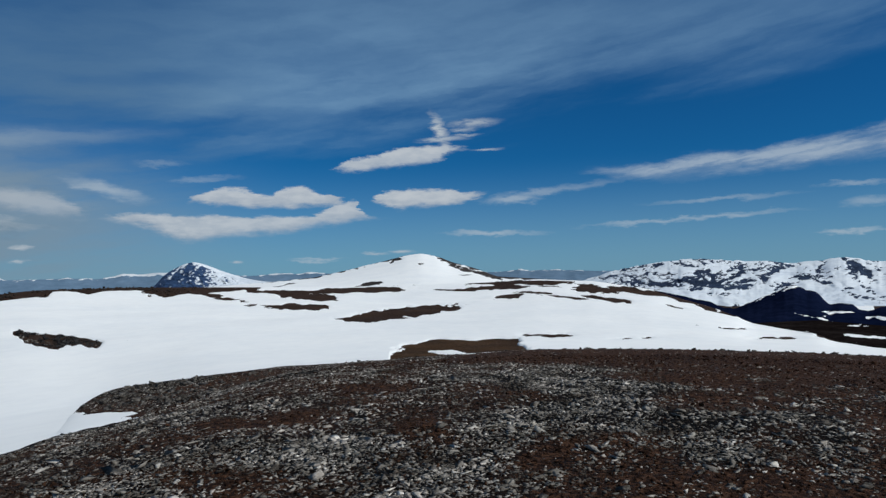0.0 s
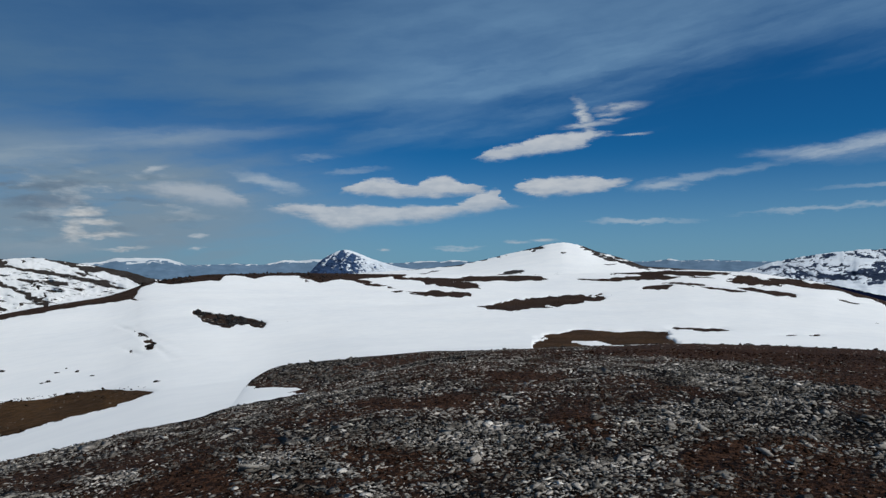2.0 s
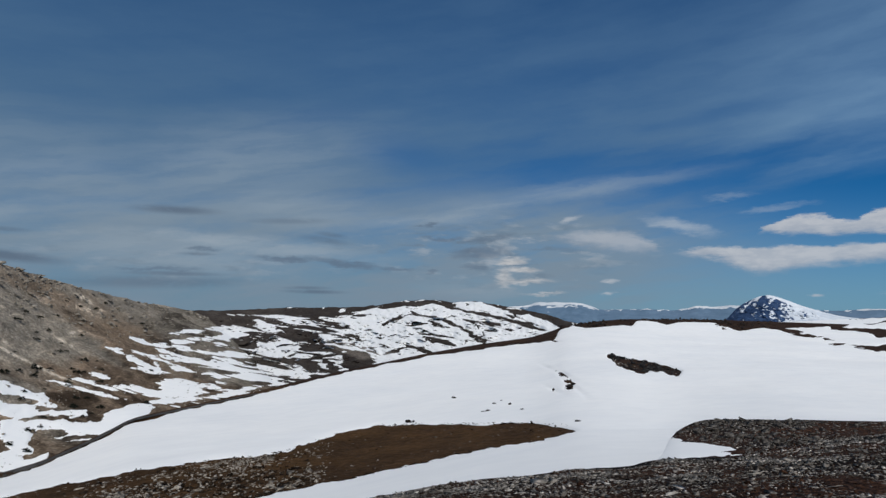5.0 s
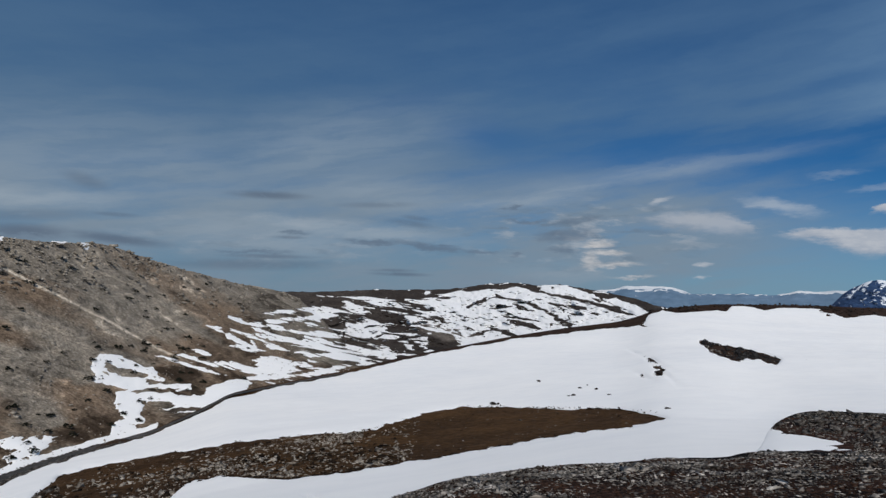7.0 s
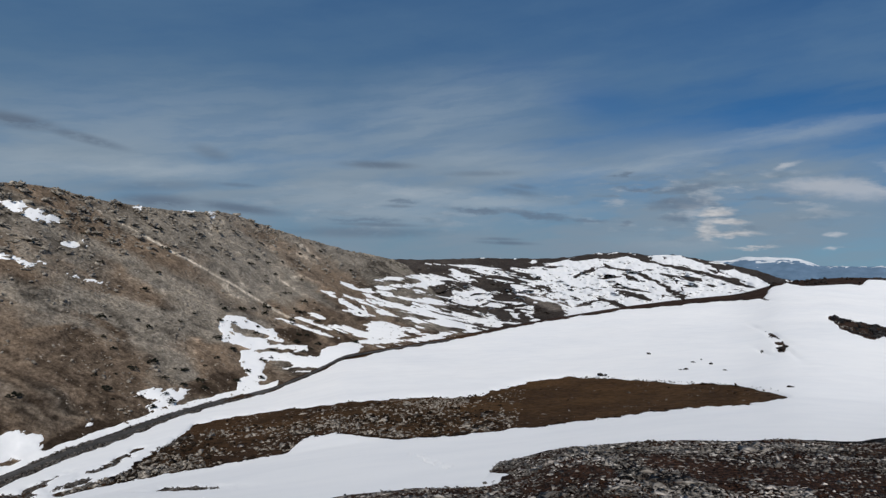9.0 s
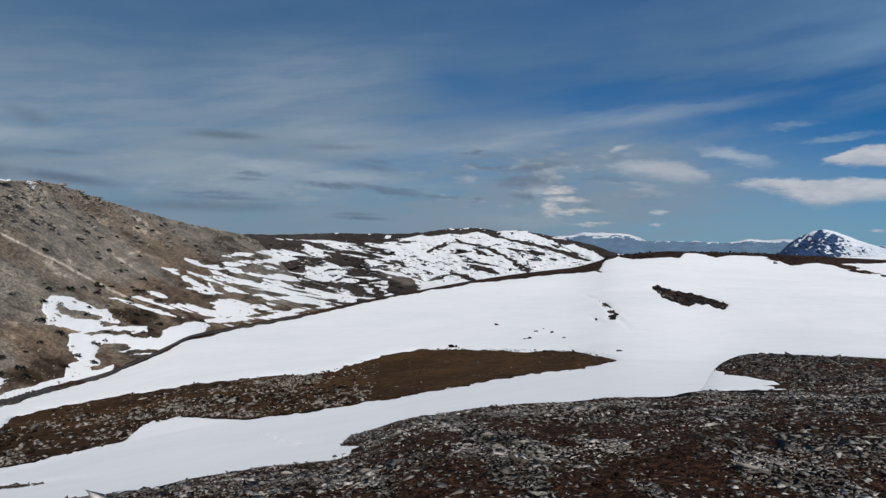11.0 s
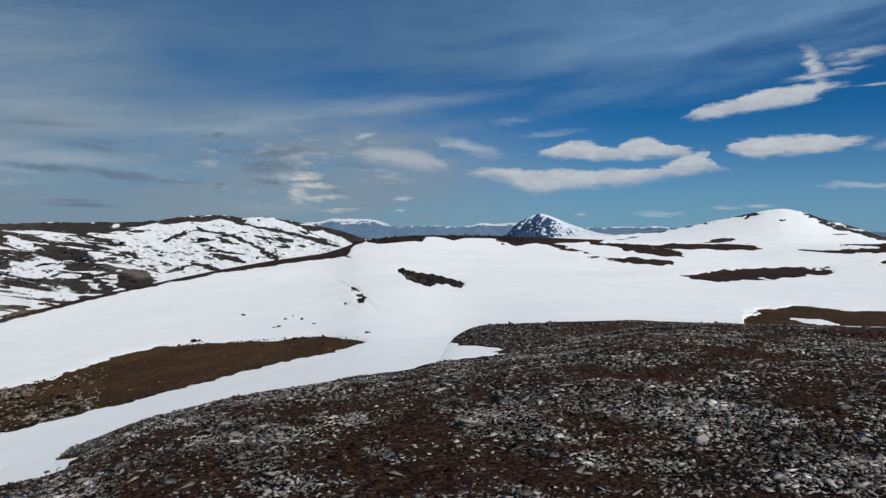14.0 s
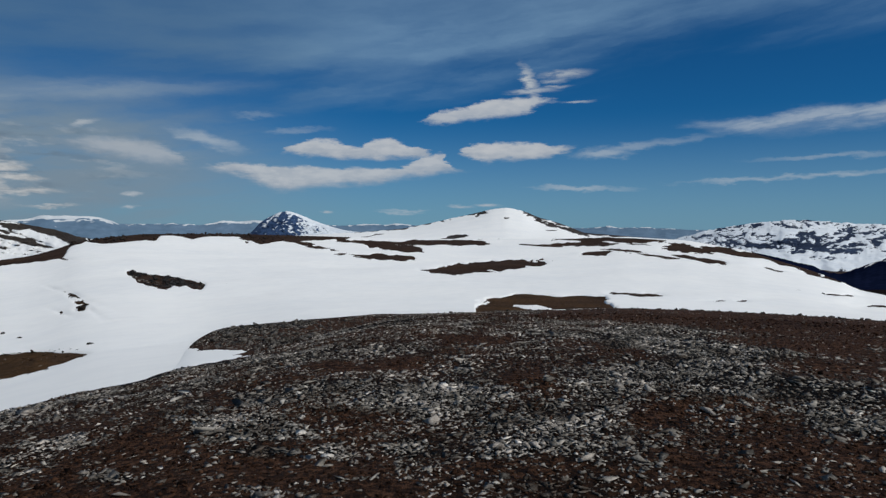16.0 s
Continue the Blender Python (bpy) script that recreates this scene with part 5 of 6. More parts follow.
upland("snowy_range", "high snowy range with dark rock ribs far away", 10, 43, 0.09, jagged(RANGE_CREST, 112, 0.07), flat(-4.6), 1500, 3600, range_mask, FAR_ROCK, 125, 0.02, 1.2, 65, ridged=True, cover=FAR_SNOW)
FOREST_CREST = curve([(16, -1.75), (17.8, -1.86), (19.5, -2.2), (21.2, -2.67), (22.1, -2.8), (22.5, -3.05), (23.3, -3.27), (23.7, -3.38), (24.3, -3.13), (25.4, -2.56), (26.6, -2.08), (27.2, -1.69), (27.9, -1.44), (28.7, -1.79), (29.4, -2.0), (30.0, -2.65), (30.3, -2.98), (31.0, -2.89), (31.8, -2.93), (32.1, -3.26), (32.6, -3.37), (33.8, -3.04), (38, -2.5), (46, -3.2), (52, -5)], 0.12)
forest_brow = lambda a: jagged(FOREST_CREST, 113, 0.07)(a) + 0.035 * fractal(np.asarray(a) * 8.0, 0.7 + 0 * np.asarray(a), 213, 3, 0.7)


def forest_mask(a, e, x, y):
    g = np.full(a.shape, -1.0)
    for p in [(31.1, -3.52, 0.9, 0.06, 0), (29.4, -3.95, 1.0, 0.06, -12), (30.2, -3.7, 0.6, 0.05, 20), (27.0, -1.85, 0.55, 0.07, 38), (27.5, -1.8, 0.5, 0.06, 25), (26.0, -2.35, 0.5, 0.04, 28), (27.9, -1.62, 0.3, 0.07, 10), (34.5, -4.0, 2.0, 0.16, -4)]:
        g = np.maximum(g, -lens(a, e, *p))
    return g + 0.06 * fractal(a * 3, e * 8, 114, 4)


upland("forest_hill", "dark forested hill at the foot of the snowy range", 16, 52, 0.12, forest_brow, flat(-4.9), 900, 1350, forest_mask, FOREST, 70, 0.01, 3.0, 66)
BENCH_CREST = curve([(18, -5.2), (24, -4.5), (27, -4.3), (29.5, -4.13), (30.6, -4.23), (33.7, -4.45), (40, -4.0), (52, -5.2)], 0.4)
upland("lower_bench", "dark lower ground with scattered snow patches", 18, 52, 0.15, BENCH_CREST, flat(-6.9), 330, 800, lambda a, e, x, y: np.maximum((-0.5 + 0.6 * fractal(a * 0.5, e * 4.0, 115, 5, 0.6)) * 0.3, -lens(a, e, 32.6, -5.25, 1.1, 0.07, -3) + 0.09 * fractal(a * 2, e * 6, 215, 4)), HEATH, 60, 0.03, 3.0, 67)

# the hazy chains on the horizon
FAR_CREST = curve([(-60, -0.3), (-44, 0.1), (-39.7, 0.45), (-38.5, 0.72), (-36.1, 0.6), (-35, 0.5), (-34, 0.18), (-33.5, -0.03), (-30, -0.02), (-29.5, 0.1), (-29.2, -0.02), (-27.5, -0.08), (-26.3, 0.14), (-25.9, 0.3), (-24.6, 0.18), (-23.6, 0.33), (-22.5, 0.3), (-20, 0.1), (-16, -0.05), (-14.8, 0.08), (-13.5, 0.12), (-12.1, 0.02), (-11.5, 0.17), (-10.4, 0.08), (-9, -0.04), (4.7, -0.08), (6.3, 0.06), (6.8, 0.16), (7.5, -0.05), (8.3, 0.04), (10, 0.0), (12.8, -0.12), (20, -0.3), (45, -0.3)], 0.2)


def far_mask(a, e, x, y):
    # snow on the summits that rise above the common line of the chain
    top = FAR_CREST(a) - e
    caps = 0.55 * np.clip(FAR_CREST(a) + 0.05, 0, 0.4) - 0.02 - top + 0.17 * fractal(a * 3.0, e * 14, 121, 4, 0.6)
    return np.maximum(caps, 0.44 - top + 0.40 * fractal(a * 2.2, e * 7, 122, 4) - 0.14 * np.abs(a + 37.6)) * 0.6


upland("distant_chain", "hazy slate-blue mountain chain with white snow caps on the horizon", -60, 45, 0.2, jagged(FAR_CREST, 123, 0.04), flat(-1.7), 4300, 4700, far_mask, HAZE_BLUE, 40, 0.005, 3.0, 68, back=0.01, cover=HAZY_SNOW)

# ------------------------------------------------------------------ the road along the foot of the mountain
ROAD_LOW = curve([(-115, -17.4), (-96.7, -15.9), (-93.3, -14.82), (-89.5, -13.87), (-85.5, -12.57), (-81.3, -11.55), (-77.7, -10.8), (-74, -9.35), (-71.7, -8.2), (-67.4, -7.5), (-62, -6.6)], 0.4)
ra = np.arange(-112, -62, 0.25)


def field_place(a, e):
    """The place on the snowfield's ground at azimuth a and elevation e."""
    return chart_point(a, e, field_r(a, e))


def ribbon(name, low, high, n, lift, mat, parent=None):
    q = np.linspace(0, 1, n)[:, None]
    aa = np.broadcast_to(ra, (n, len(ra)))
    x, y, z = field_place(aa, low + (high - low) * q)
    return put(name, grid_mesh(name, x, y, z + lift), mat, parent)


def road_width(a):
    """Degrees of elevation that the road takes up at bearing a."""
    return np.clip(np.interp(a, [-112, -93, -88, -84, -81, -77, -62], [0.7, 0.76, 0.76, 0.58, 0.36, 0.22, 0.12]), 0.1, 1)


low, width = ROAD_LOW(ra), road_width(ra)
road = ribbon("road", low + 0.03, low + width, 9, 0.10, ASPHALT)
tagged(road, "narrow dark asphalt mountain road cleared between snow banks", "road", kind="structure")


# ------------------------------------------------------------------ stones
def stone_shape(seed, points=10, low=0.5):
    """A broken angular stone: the hull of a few random points."""
    rng = np.random.default_rng(seed)
    bm = bmesh.new()
    for p in rng.normal(0, 1, (points, 3)):
        p = p / np.linalg.norm(p) * rng.uniform(0.6, 1.2)
        bm.verts.new((p[0] * 1.45, p[1] * 0.85, p[2] * low))
    bmesh.ops.convex_hull(bm, input=bm.verts)
    bmesh.ops.delete(bm, geom=[v for v in bm.verts if not v.link_faces], context="VERTS")
    bmesh.ops.triangulate(bm, faces=bm.faces)
    bm.verts.index_update()
    co = np.array([v.co for v in bm.verts])
    tri = np.array([[v.index for v in fc.verts] for fc in bm.faces])
    bm.free()
    return co, tri


SHAPES = [stone_shape(200 + k, 6 + k % 3, 0.14 + 0.055 * (k % 5)) for k in range(24)]
CHUNKS = [stone_shape(260 + k, 7 + k % 4, 0.35 + 0.09 * (k % 5)) for k in range(20)]
CLUMPS = [stone_shape(300 + k, 6, 0.4 + 0.09 * (k % 5)) for k in range(12)]


def ground_height(x, y):
    r, a = np.hypot(x, y), np.degrees(np.arctan2(x, y))
    return knoll_height(r, a) + fractal(x / 1.3, y / 1.3, 31, 3) * 0.055 * np.clip((r - 1) / 3, 0, 1) * np.clip(1.4 - r / 30, 0.2, 1)


def stones_mesh(name, x, y, z, size, rng, shapes=CHUNKS, lift=0.15, tilt=0.24):
    cos, tris, base = [], [], 0
    pick = rng.integers(0, len(shapes), len(x))
    turn, tip, roll = rng.uniform(0, 2 * np.pi, len(x)), rng.normal(0, tilt, len(x)), rng.normal(0, tilt, len(x))
    for k, (co, tri) in enumerate(shapes):
        m = np.where(pick == k)[0]
        d = size[m, None]
        qx, qy, qz = co[:, 0] * d, co[:, 1] * d, co[:, 2] * d
        c, s_ = np.cos(tip[m])[:, None], np.sin(tip[m])[:, None]
        qx, qz = qx * c - qz * s_, qx * s_ + qz * c
        c, s_ = np.cos(roll[m])[:, None], np.sin(roll[m])[:, None]
        qy, qz = qy * c - qz * s_, qy * s_ + qz * c
        c, s_ = np.cos(turn[m])[:, None], np.sin(turn[m])[:, None]
        cos.append(np.stack([qx * c - qy * s_ + x[m, None], qx * s_ + qy * c + y[m, None], qz + z[m, None] + d * lift], -1).reshape(-1, 3))
        tris.append((tri[None] + (base + np.arange(len(m)) * len(co))[:, None, None]).reshape(-1, 3))
        base += len(m) * len(co)
    co, tri = np.concatenate(cos), np.concatenate(tris)
    me = bpy.data.meshes.new(name)
    me.vertices.add(len(co))
    me.vertices.foreach_set("co", co.astype(np.float32).ravel())
    me.loops.add(len(tri) * 3)
    me.loops.foreach_set("vertex_index", tri.astype(np.int32).ravel())
    me.polygons.add(len(tri))
    me.polygons.foreach_set("loop_start", np.arange(0, len(tri) * 3, 3, dtype=np.int32))
    me.update(calc_edges=True)
    return me


def scatter(rng, count, r_in, r_out, a_in, a_out):
    r = np.sqrt(rng.uniform(r_in ** 2, r_out ** 2, count))
    a = rng.uniform(a_in, a_out, count)
    return r * np.sin(np.radians(a)), r * np.cos(np.radians(a)), r, (a + 180) % 360 - 180


rng = np.random.default_rng(7)
sx, sy, sr, sa = [np.concatenate(v) for v in zip(scatter(rng, 70000, 2.6, 8, -100, 40), scatter(rng, 32000, 0.3, 14, 40, 260), scatter(rng, 7000, 0.3, 2.6, -100, 40), scatter(rng, 110000, 8, 17, -90, 40), scatter(rng, 60000, 17, 31, -50, 40))]
edge_r = knoll_form(sa)[3]
chance = np.clip(0.24 + 1.6 * (stony(sx, sy, sr, sa) - 0.40), 0.05, 1.0) * np.clip(1.6 - sr / 34, 0.4, 1) * np.where((sr > 17) & (sa > 0), 0.6, 1)
ok = (rng.uniform(0, 1, len(sx)) < chance) & (sr < edge_r * 0.985)
for p in TONGUES:
    ee = np.degrees(np.arctan2(ground_height(sx, sy) - EYE, sr))
    ok &= lens(sa, ee, *p) > 0.05
sx, sy, sr, sa = sx[ok], sy[ok], sr[ok], sa[ok]
size = np.clip(np.exp(rng.normal(math.log(0.0190), 0.48, len(sx))), 0.008, 0.085) * (0.85 + sr * 0.036)
size = np.where(sr > 13, np.minimum(size, 0.05), size)
slab = (rng.uniform(0, 1, len(sx)) < 0.08) & (stony(sx, sy, sr, sa) > 0.62)
size = np.where(slab, size * rng.uniform(1.3, 1.9, len(sx)), size)
near = np.argsort(np.where((sa > -98) & (sa < 40), sr - 14 * size, 99))[:300]
rest = np.setdiff1d(np.arange(len(sx)), near)
scree = put("scree", stones_mesh("scree", sx[rest], sy[rest], ground_height(sx, sy)[rest], size[rest], rng, SHAPES, 0.06, 0.24), STONE)
tagged(scree, "pale grey limestone rubble scattered over dark turf", "stones", kind="stuff")
cx, cy, cr, ca = [np.concatenate(v) for v in zip(scatter(rng, 26000, 2.6, 8, -100, 40), scatter(rng, 5000, 0.3, 14, 40, 260), scatter(rng, 1200, 0.3, 2.6, -100, 40), scatter(rng, 26000, 8, 20, -90, 40))]
rim_r = knoll_form(ca)[3]
ok = (rng.uniform(0, 1, len(cx)) > stony(cx, cy, cr, ca) * 0.8) & (cr < rim_r)
for p in TONGUES:
    ok &= lens(ca, np.degrees(np.arctan2(ground_height(cx, cy) - EYE, cr)), *p) > 0.05
cx, cy, cr = cx[ok], cy[ok], cr[ok]
clods = put("turf_clods", stones_mesh("turf_clods", cx, cy, ground_height(cx, cy), np.exp(rng.normal(math.log(0.015), 0.4, len(cx))) * (0.85 + cr * 0.036), rng, CLUMPS), CLOD)
tagged(clods, "dark brown clumps of withered turf between the stones", "turf", kind="stuff")
ex, ey, er, ea = scatter(rng, 16000, 8, 34, -66, 40)
edge_near, edge_far = knoll_form(ea)[1], knoll_form(ea)[3]
ok = (er > edge_near * 0.93) & (er < edge_far * 0.985) & (rng.uniform(0, 1, len(ex)) < np.where(ea < -6, 0.8, 0.3))
for p in TONGUES:
    ok &= lens(ea, np.degrees(np.arctan2(ground_height(ex, ey) - EYE, er)), *p) > 0.08
ex, ey, er, ea = ex[ok], ey[ok], er[ok], ea[ok]
EDGE = material("dark_edge_stone", surface((0.010, 0.0085, 0.0075), (0.048, 0.042, 0.037), (0.19, 0.176, 0.163), 1.5, 9.0, 0.8, distance=0.02, gloss=0.1))
rim_stones = put("edge_stones", stones_mesh("edge_stones", ex, ey, ground_height(ex, ey) - 0.012, np.clip(np.exp(rng.normal(math.log(0.042), 0.5, len(ex))), 0.015, 0.085) * np.where((ea < -19) & (ea > -31), 1.8, 1.15) * er / 22, rng), EDGE)
tagged(rim_stones, "dark lichen-covered stones along the edge of the summit", "stones", kind="stuff")
stone_meshes = []
for k, (co, tri) in enumerate(SHAPES):
    me = bpy.data.meshes.new("stone")
    me.from_pydata(co.tolist(), [], tri.tolist())
    me.materials.append(STONE)
    stone_meshes.append(me)
for i in near:
    ob = new("stone", stone_meshes[i % len(SHAPES)])
    ob.parent = ground
    h = float(ground_height(sx[i:i + 1], sy[i:i + 1])[0])
    ob.matrix_basis = Matrix.LocRotScale((sx[i], sy[i], h + 0.12 * size[i]), Euler((rng.uniform(-0.2, 0.2), rng.uniform(-0.2, 0.2), rng.uniform(0, 6.28))), (size[i],) * 3)


# rocks that stand out of the snow: azimuth, elevation, half size in metres
def boulder_mesh(seed):
    bm = bmesh.new()
    bmesh.ops.create_icosphere(bm, subdivisions=2, radius=1.0)
    for v in bm.verts:
        n = noise.noise(v.co * 1.3 + Vector((seed * 7.7, 0, 0))) + 0.5 * noise.noise(v.co * 3.1 + Vector((0, seed * 5.1, 0)))
        v.co *= 1 + 0.45 * n
        v.co.z *= 0.7
    me = bpy.data.meshes.new("boulder")
    bm.to_mesh(me)
    bm.free()
    me.materials.append(ROCK)
    return me


boulders = [boulder_mesh(k) for k in range(5)]
for k, (a, e, size_) in enumerate([(-46.0, -7.38, 0.28), (-43.2, -8.5, 0.26), (-42.6, -7.9, 0.24), (-41.3, -7.92, 0.24), (-40.3, -8.34, 0.16), (-25.6, -5.05, 0.3), (-49.9, -9.3, 0.3), (-49.5, -9.3, 0.2),
                                   (-35.8, -9.32, 0.2), (-36.25, -6.5, 0.5), (-35.95, -6.28, 0.3), (-36.5, -6.45, 0.25), (-37.3, -5.16, 0.12), (-36.95, -5.32, 0.14), (-36.7, -5.45, 0.12), (-36.4, -5.7, 0.15), (-36.15, -5.95, 0.16), (-36.55, -6.0, 0.1), (-37.6, -6.7, 0.22), (-43.6, -8.55, 0.15), (-42.0, -7.6, 0.12), (-24.9, -5.0, 0.2), (20.9, -4.85, 0.35), (22.6, -4.95, 0.3)]):
    x, y, z = field_place(np.array(a), np.array(e))
    ob = new("boulder", boulders[k % 5])
    ob.matrix_basis = Matrix.LocRotScale((float(x), float(y), float(z) + min(0.003 * math.hypot(x, y), 0.3) + 0.15 * size_), Euler((0, 0, k * 1.7)), (size_ * 1.5, size_, size_))
    tagged(ob, "dark grey boulder standing out of the snow", "boulder", "boulders in the snow")


def flank_rocks(name, label, count, seed, e_bias, sizes, mat):
    """Rocks and low shrubs lying on the brown mountainside."""
    rng = np.random.default_rng(seed)
    a = rng.uniform(-106, -66, count)
    t = rng.uniform(0, 1, count) ** e_bias
    keep_ = fractal(a * 0.35, t * 4, seed, 3) + rng.uniform(-0.7, 0.7, count) > -0.1
    a, t = a[keep_], t[keep_]
    b_, c_ = RIM(a) - 0.25, FLANK_CREST(a)
    e = b_ + (c_ - b_) * t
    n = fractal(a * 1.6 * 0.35, e * 1.6, 61, 5, 0.55)
    far = FLANK_R(a)
    r = np.exp(np.log(RIM_R(a) * 0.98) + (np.log(far) - np.log(RIM_R(a) * 0.98)) * t) * (1 + 0.005 * n * np.sin(np.pi * t) ** 0.5)
    x, y, z = chart_point(a, e, r)
    size_ = np.clip(np.exp(rng.normal(math.log(sizes), 0.5, len(a))), sizes * 0.4, sizes * 4) * (0.35 + r / 400)
    ob = put(name, stones_mesh(name, x, y, z, size_, rng), mat)
    return tagged(ob, label, "rocks", kind="stuff")


SHRUB = material("juniper", surface((0.006, 0.008, 0.005), (0.014, 0.016, 0.010), (0.03, 0.03, 0.02), 0.5, 6.0, 1.0, distance=0.2))
PALE = material("pale_crag", surface((0.10, 0.086, 0.070), (0.23, 0.203, 0.168), (0.42, 0.38, 0.325), 0.3, 2.5, 0.8, distance=0.1))
flank_rocks("flank_rocks", "pale grey rocks strewn over the brown mountainside", 7000, 401, 0.8, 0.24, PALE)
flank_rocks("crest_rocks", "pale rocky crags along the mountain crest", 2600, 402, 0.13, 0.42, PALE)


def flank_place(a, t):
    """A place on the brown mountainside at bearing a, t from foot (0) to crest (1)."""
    b_, c_ = RIM(a) - 0.25, FLANK_CREST(a)
    e = b_ + (c_ - b_) * t
    n = fractal(a * 1.6 * 0.35, e * 1.6, 61, 5, 0.55)
    far = FLANK_R(a)
    r = np.exp(np.log(RIM_R(a) * 0.98) + (np.log(far) - np.log(RIM_R(a) * 0.98)) * t) * (1 + 0.005 * n * np.sin(np.pi * t) ** 0.5)
    return (*chart_point(a, e, r), r)


def clump_mesh(name, seed, count, spread, grain_, mat):
    """A low ragged clump of many small tufts or blocks."""
    rng_ = np.random.default_rng(seed)
    d = np.sqrt(rng_.uniform(0, 1, count)) * spread
    q = rng_.uniform(0, 2 * np.pi, count)
    h = np.maximum(0.0, (1 - (d / spread) ** 2)) * rng_.uniform(0.1, 0.75, count)
    me = stones_mesh(name, d * np.cos(q) * 1.3, d * np.sin(q), h, rng_.uniform(0.5, 1.3, count) * grain_, rng_)
    me.materials.append(mat)
    return me


rng = np.random.default_rng(88)
shrub_meshes = [clump_mesh("juniper_shrub", 500 + k, 70, 1.0, 0.22, SHRUB) for k in range(4)]
for k in range(300):
    a, t = rng.uniform(-104, -70), rng.uniform(0.05, 0.93)
    if fractal(a * 0.25, t * 3, 405, 3) + rng.uniform(-0.5, 0.5) < -0.05:
        continue
    x, y, z, r = [float(v) for v in flank_place(np.array(a), np.array(t))]
    ob = new("juniper_shrub", shrub_meshes[k % 4])
    d = rng.uniform(0.25, 0.85) * (0.5 + r / 250)
    ob.matrix_basis = Matrix.LocRotScale((x, y, z), Euler((0, 0, rng.uniform(0, 6))), (d, d, d))
    tagged(ob, "low dark juniper shrub on the brown mountainside", "shrub", "shrubs on the mountainside")
crag_meshes = [clump_mesh("rock_crag", 520 + k, 16, 1.0, 0.62, PALE) for k in range(4)]
for k in range(240):
    a, t = rng.uniform(-104, -69), 1 - 0.24 * rng.uniform(0, 1) ** 1.6
    x, y, z, r = [float(v) for v in flank_place(np.array(a), np.array(t))]
    ob = new("rock_crag", crag_meshes[k % 4])
    d = rng.uniform(0.3, 1.0)
    ob.matrix_basis = Matrix.LocRotScale((x, y, z - 0.1), Euler((0, 0, rng.uniform(0, 6))), (d, d, d * rng.uniform(0.7, 1.2)))
    tagged(ob, "weathered pale rock crag on the mountain crest", "crag", "crags on the crest")


BLACK = material("wet_dark_rock", surface((0.006, 0.006, 0.007), (0.018, 0.017, 0.018), (0.05, 0.048, 0.046), 0.3, 3.0, 0.8, distance=0.1, gloss=0.1))


def strip_rubble(name, label, count, seed, a0, a1, top, bottom, sizes, mat, lean_, raised=0.0):
    """Stones on a melted-out strip; lean_ gathers them towards its first end."""
    rng = np.random.default_rng(seed)
    a = a0 + (a1 - a0) * rng.uniform(0, 1, count) ** lean_
    hi, lo = top(a), bottom(a)
    e = lo + (hi - lo) * rng.uniform(0.03, 0.97, count)
    keep_ = (hi - lo > 0.15) & (fractal(a * 0.5, e * 1.6, seed, 4) + rng.uniform(-0.6, 0.6, count) > -0.1)
    a, e = a[keep_], e[keep_]
    x, y, z = field_place(a, e)
    size_ = np.clip(np.exp(rng.normal(math.log(sizes), 0.5, len(a))), sizes * 0.4, sizes * 3.5)
    ob = put(name, stones_mesh(name, x, y, z + raised, size_, rng), mat)
    return tagged(ob, label, "stones", kind="stuff")


def lens_rubble(name, label, patches, count, seed, sizes, mat):
    """Stones lying on lens-shaped patches of the snowfield."""
    rng = np.random.default_rng(seed)
    aa, ee = [], []
    for a, e, w, h, turn in patches:
        d, q = np.sqrt(rng.uniform(0, 1, count)) * 1.1, rng.uniform(0, 2 * np.pi, count)
        u, v = d * np.cos(q) * w, d * np.sin(q) * h
        c, s_ = math.cos(radians(turn)), math.sin(radians(turn))
        aa.append(a + u * c - v * s_)
        ee.append(e + u * s_ + v * c)
    x, y, z = field_place(np.concatenate(aa), np.concatenate(ee))
    size_ = np.clip(np.exp(rng.normal(math.log(sizes), 0.45, len(x))), sizes * 0.4, sizes * 3)
    ob = put(name, stones_mesh(name, x, y, z, size_ * np.hypot(x, y) / 60, rng), mat)
    return tagged(ob, label, "stones", kind="stuff")


HEATH_TUFT = material("dark_turf", surface((0.006, 0.0042, 0.003), (0.016, 0.011, 0.0075), (0.045, 0.032, 0.021), 0.8, 6.0, 0.8, distance=0.05, gloss=0.05))
BANK_STONE = material("bank_stone", surface((0.055, 0.046, 0.037), (0.19, 0.165, 0.138), (0.48, 0.44, 0.385), 0.5, 4.0, 0.8, distance=0.05))
strip_rubble("strip_rubble", "pale stones on the brown melted-out bank", 4600, 411, -89, -56, lambda a: STRIP_LOW(a) + 0.9 * (STRIP_TOP(a) - STRIP_LOW(a)), STRIP_LOW, 0.11, BANK_STONE, 1.4)
strip_rubble("bank_gravel", "grey-tan gravel along the upper edge of the bank", 5000, 417, -84, -61, STRIP_TOP, lambda a: STRIP_TOP(a) - 0.30 * (STRIP_TOP(a) - STRIP_LOW(a)), 0.07, BANK_STONE, 1.0)
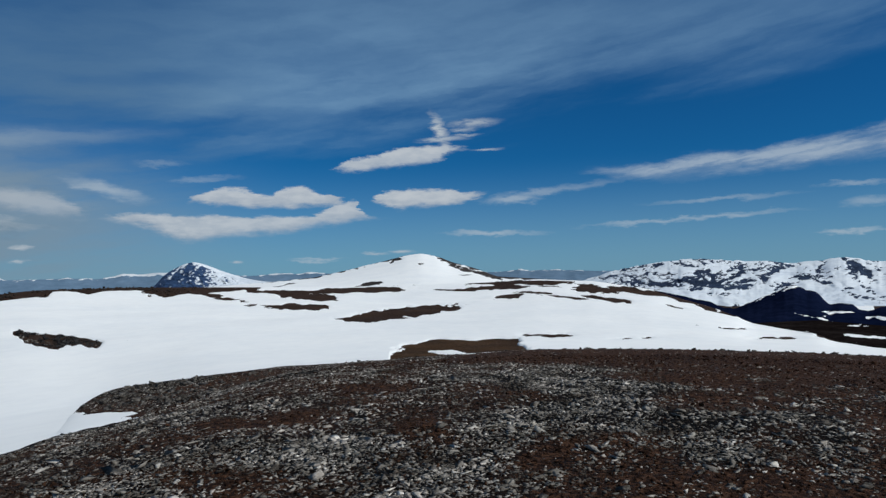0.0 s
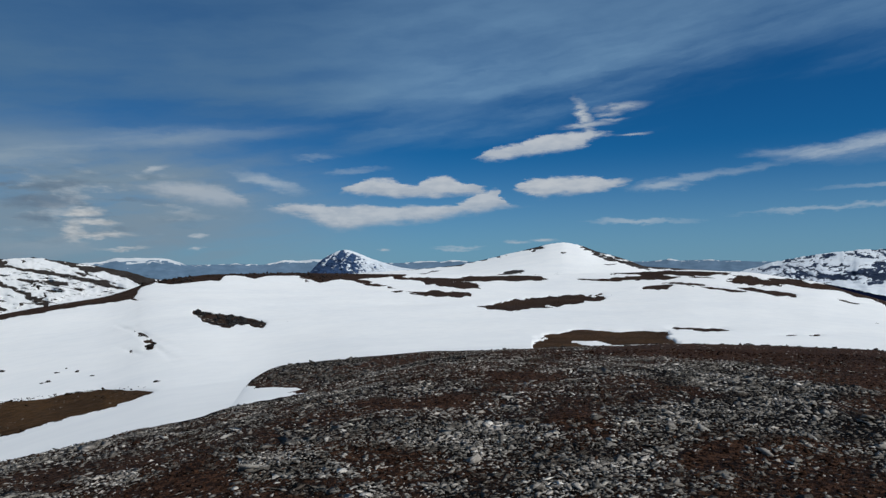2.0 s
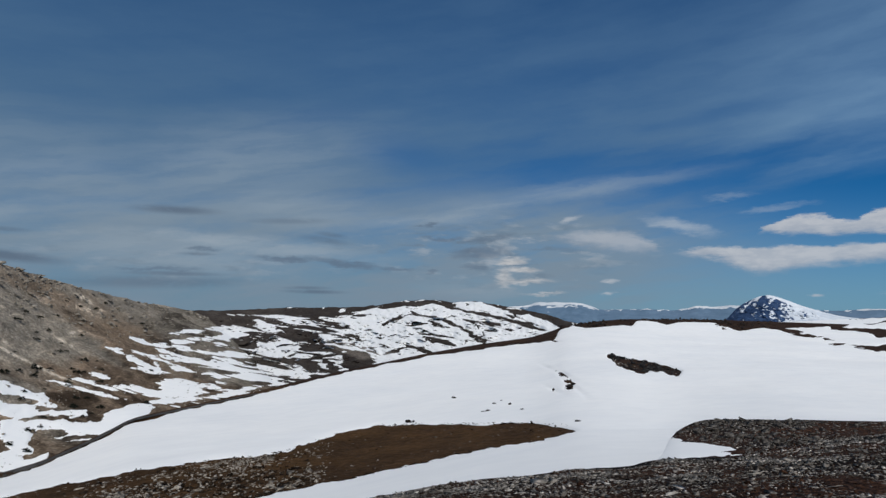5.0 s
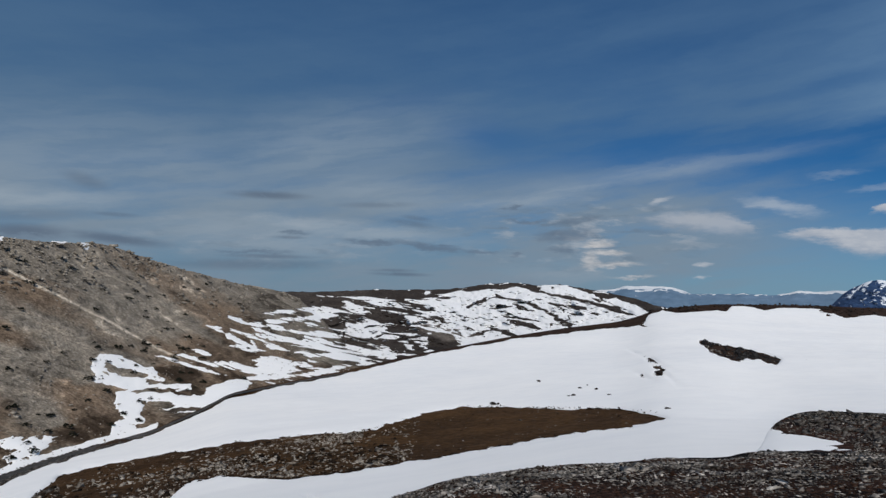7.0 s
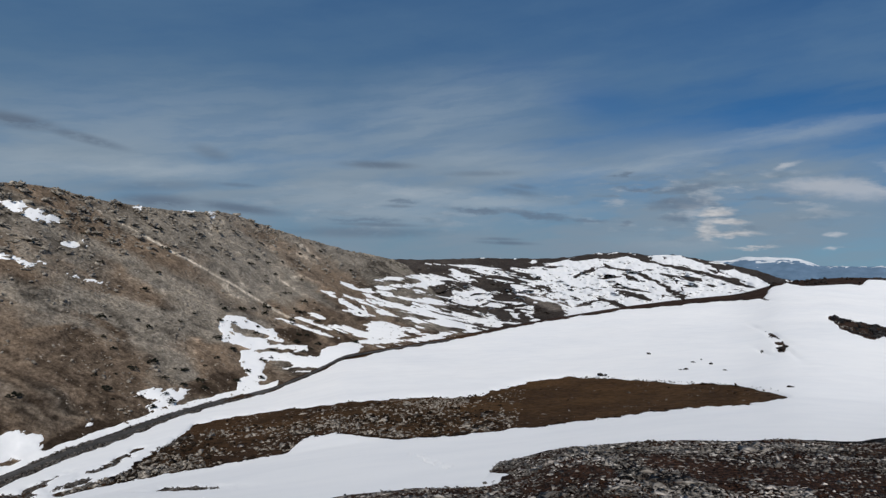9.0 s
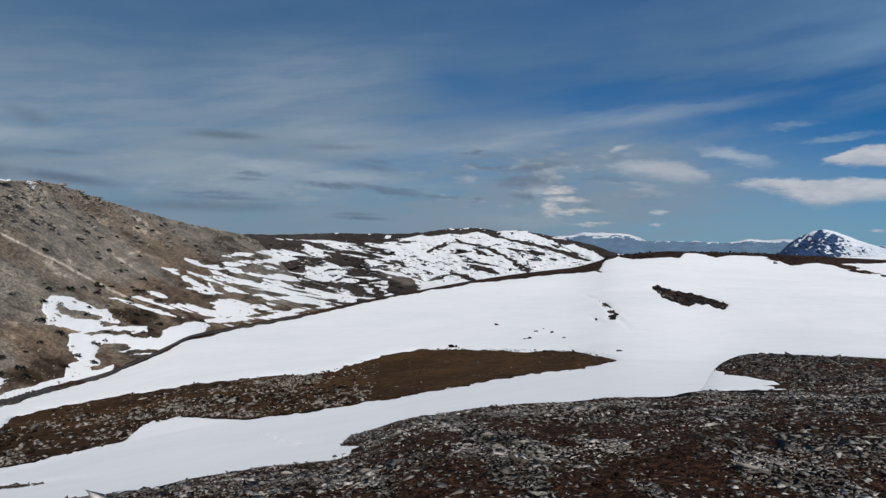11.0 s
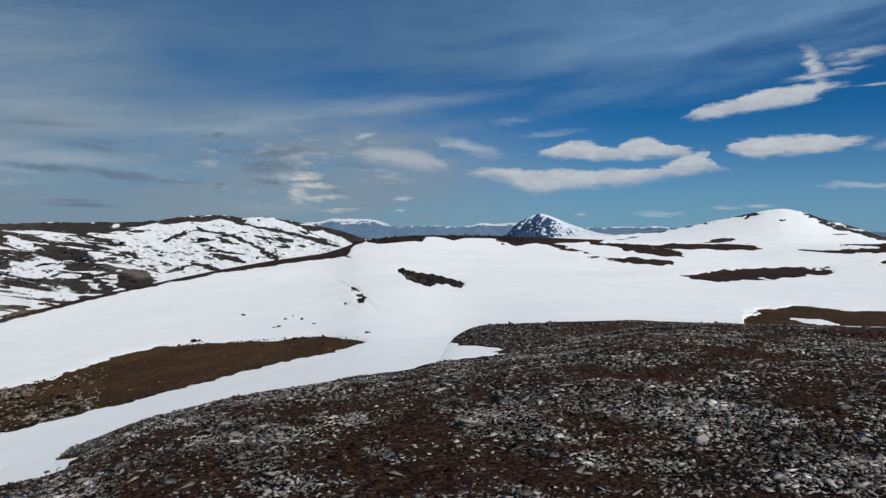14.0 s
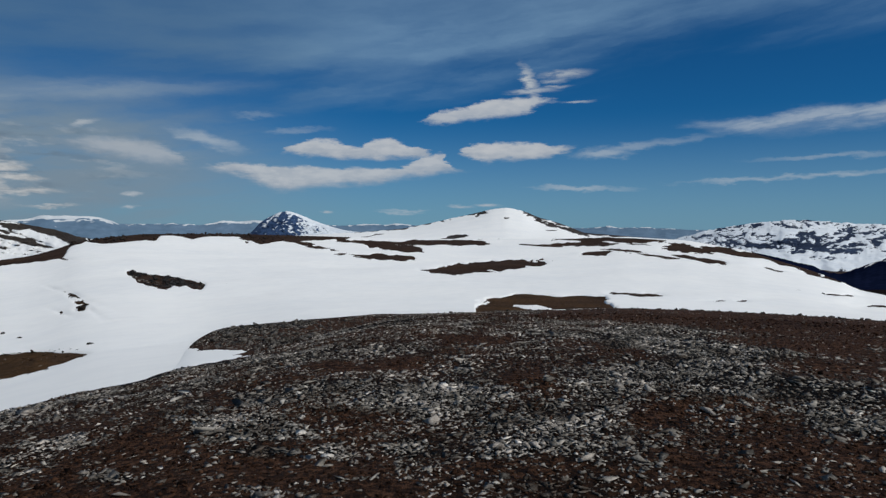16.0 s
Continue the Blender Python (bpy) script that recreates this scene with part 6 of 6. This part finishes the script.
strip_rubble("bank_turf", "dark tufts of turf between the stones of the bank", 2600, 418, -89, -58, STRIP_TOP, STRIP_LOW, 0.13, HEATH_TUFT, 1.3)
strip_rubble("grass_tufts", "dark tufts in the withered grass of the bank", 420, 419, -62, -36, STRIP_TOP, STRIP_LOW, 0.075, HEATH_TUFT, 1.0)
for edge_, side in ((STRIP_TOP, 1), (STRIP_LOW, -1)):
    strip_rubble("edge_tufts", "dark ragged turf along the edge of the melted-out bank", 1500, 420 + side, -90, -36, lambda a: edge_(a) + 0.05 * side + 0.07, lambda a: edge_(a) + 0.05 * side - 0.09, 0.09, HEATH_TUFT, 1.0)
strip_rubble("road_verge_low", "dark stones along the lower verge of the road", 3600, 431, -100, -70, lambda a: ROAD_LOW(a) + 0.30 * road_width(a), lambda a: ROAD_LOW(a) - 0.08, 0.10, EDGE, 1.0, 0.10)
strip_rubble("road_verge_high", "dark stones along the upper verge of the road", 3000, 432, -100, -70, lambda a: ROAD_LOW(a) + 1.06 * road_width(a), lambda a: ROAD_LOW(a) + 0.66 * road_width(a), 0.10, EDGE, 1.0, 0.10)
lens_rubble("snow_rocks", "dark broken rocks in rows standing out of the snow", ROCK_ROWS, 150, 433, 0.10, EDGE)
lens_rubble("snow_rubble", "pale broken stones among the dark rocks in the snow", ROCK_ROWS[-2:], 160, 434, 0.12, BANK_STONE)
strip_rubble("strip_stones", "few small stones on the withered grass bank", 260, 413, -58, -38, STRIP_TOP, STRIP_LOW, 0.06, STONE, 1.0)
strip_rubble("outcrop_rocks", "dark broken rocks of an outcrop in the snow", 1100, 412, -32.8, -27.3, OUT_TOP, OUT_LOW, 0.30, BLACK, 1.0)
strip_rubble("outcrop_rubble", "pale broken stones along the foot of the outcrop", 170, 416, -32.8, -27.3, lambda a: OUT_LOW(a) + 0.45 * (OUT_TOP(a) - OUT_LOW(a)), OUT_LOW, 0.20, STONE, 1.3)
strip_rubble("verge_rocks", "dark rocks and tussocks along the skyline of the snowfield", 900, 414, -37.2, -20.5, lambda a: RIM(a) + 0.03, lambda a: np.minimum(SNOW_TOP(a), RIM(a) - 0.16), 0.5, ROCK, 1.0)
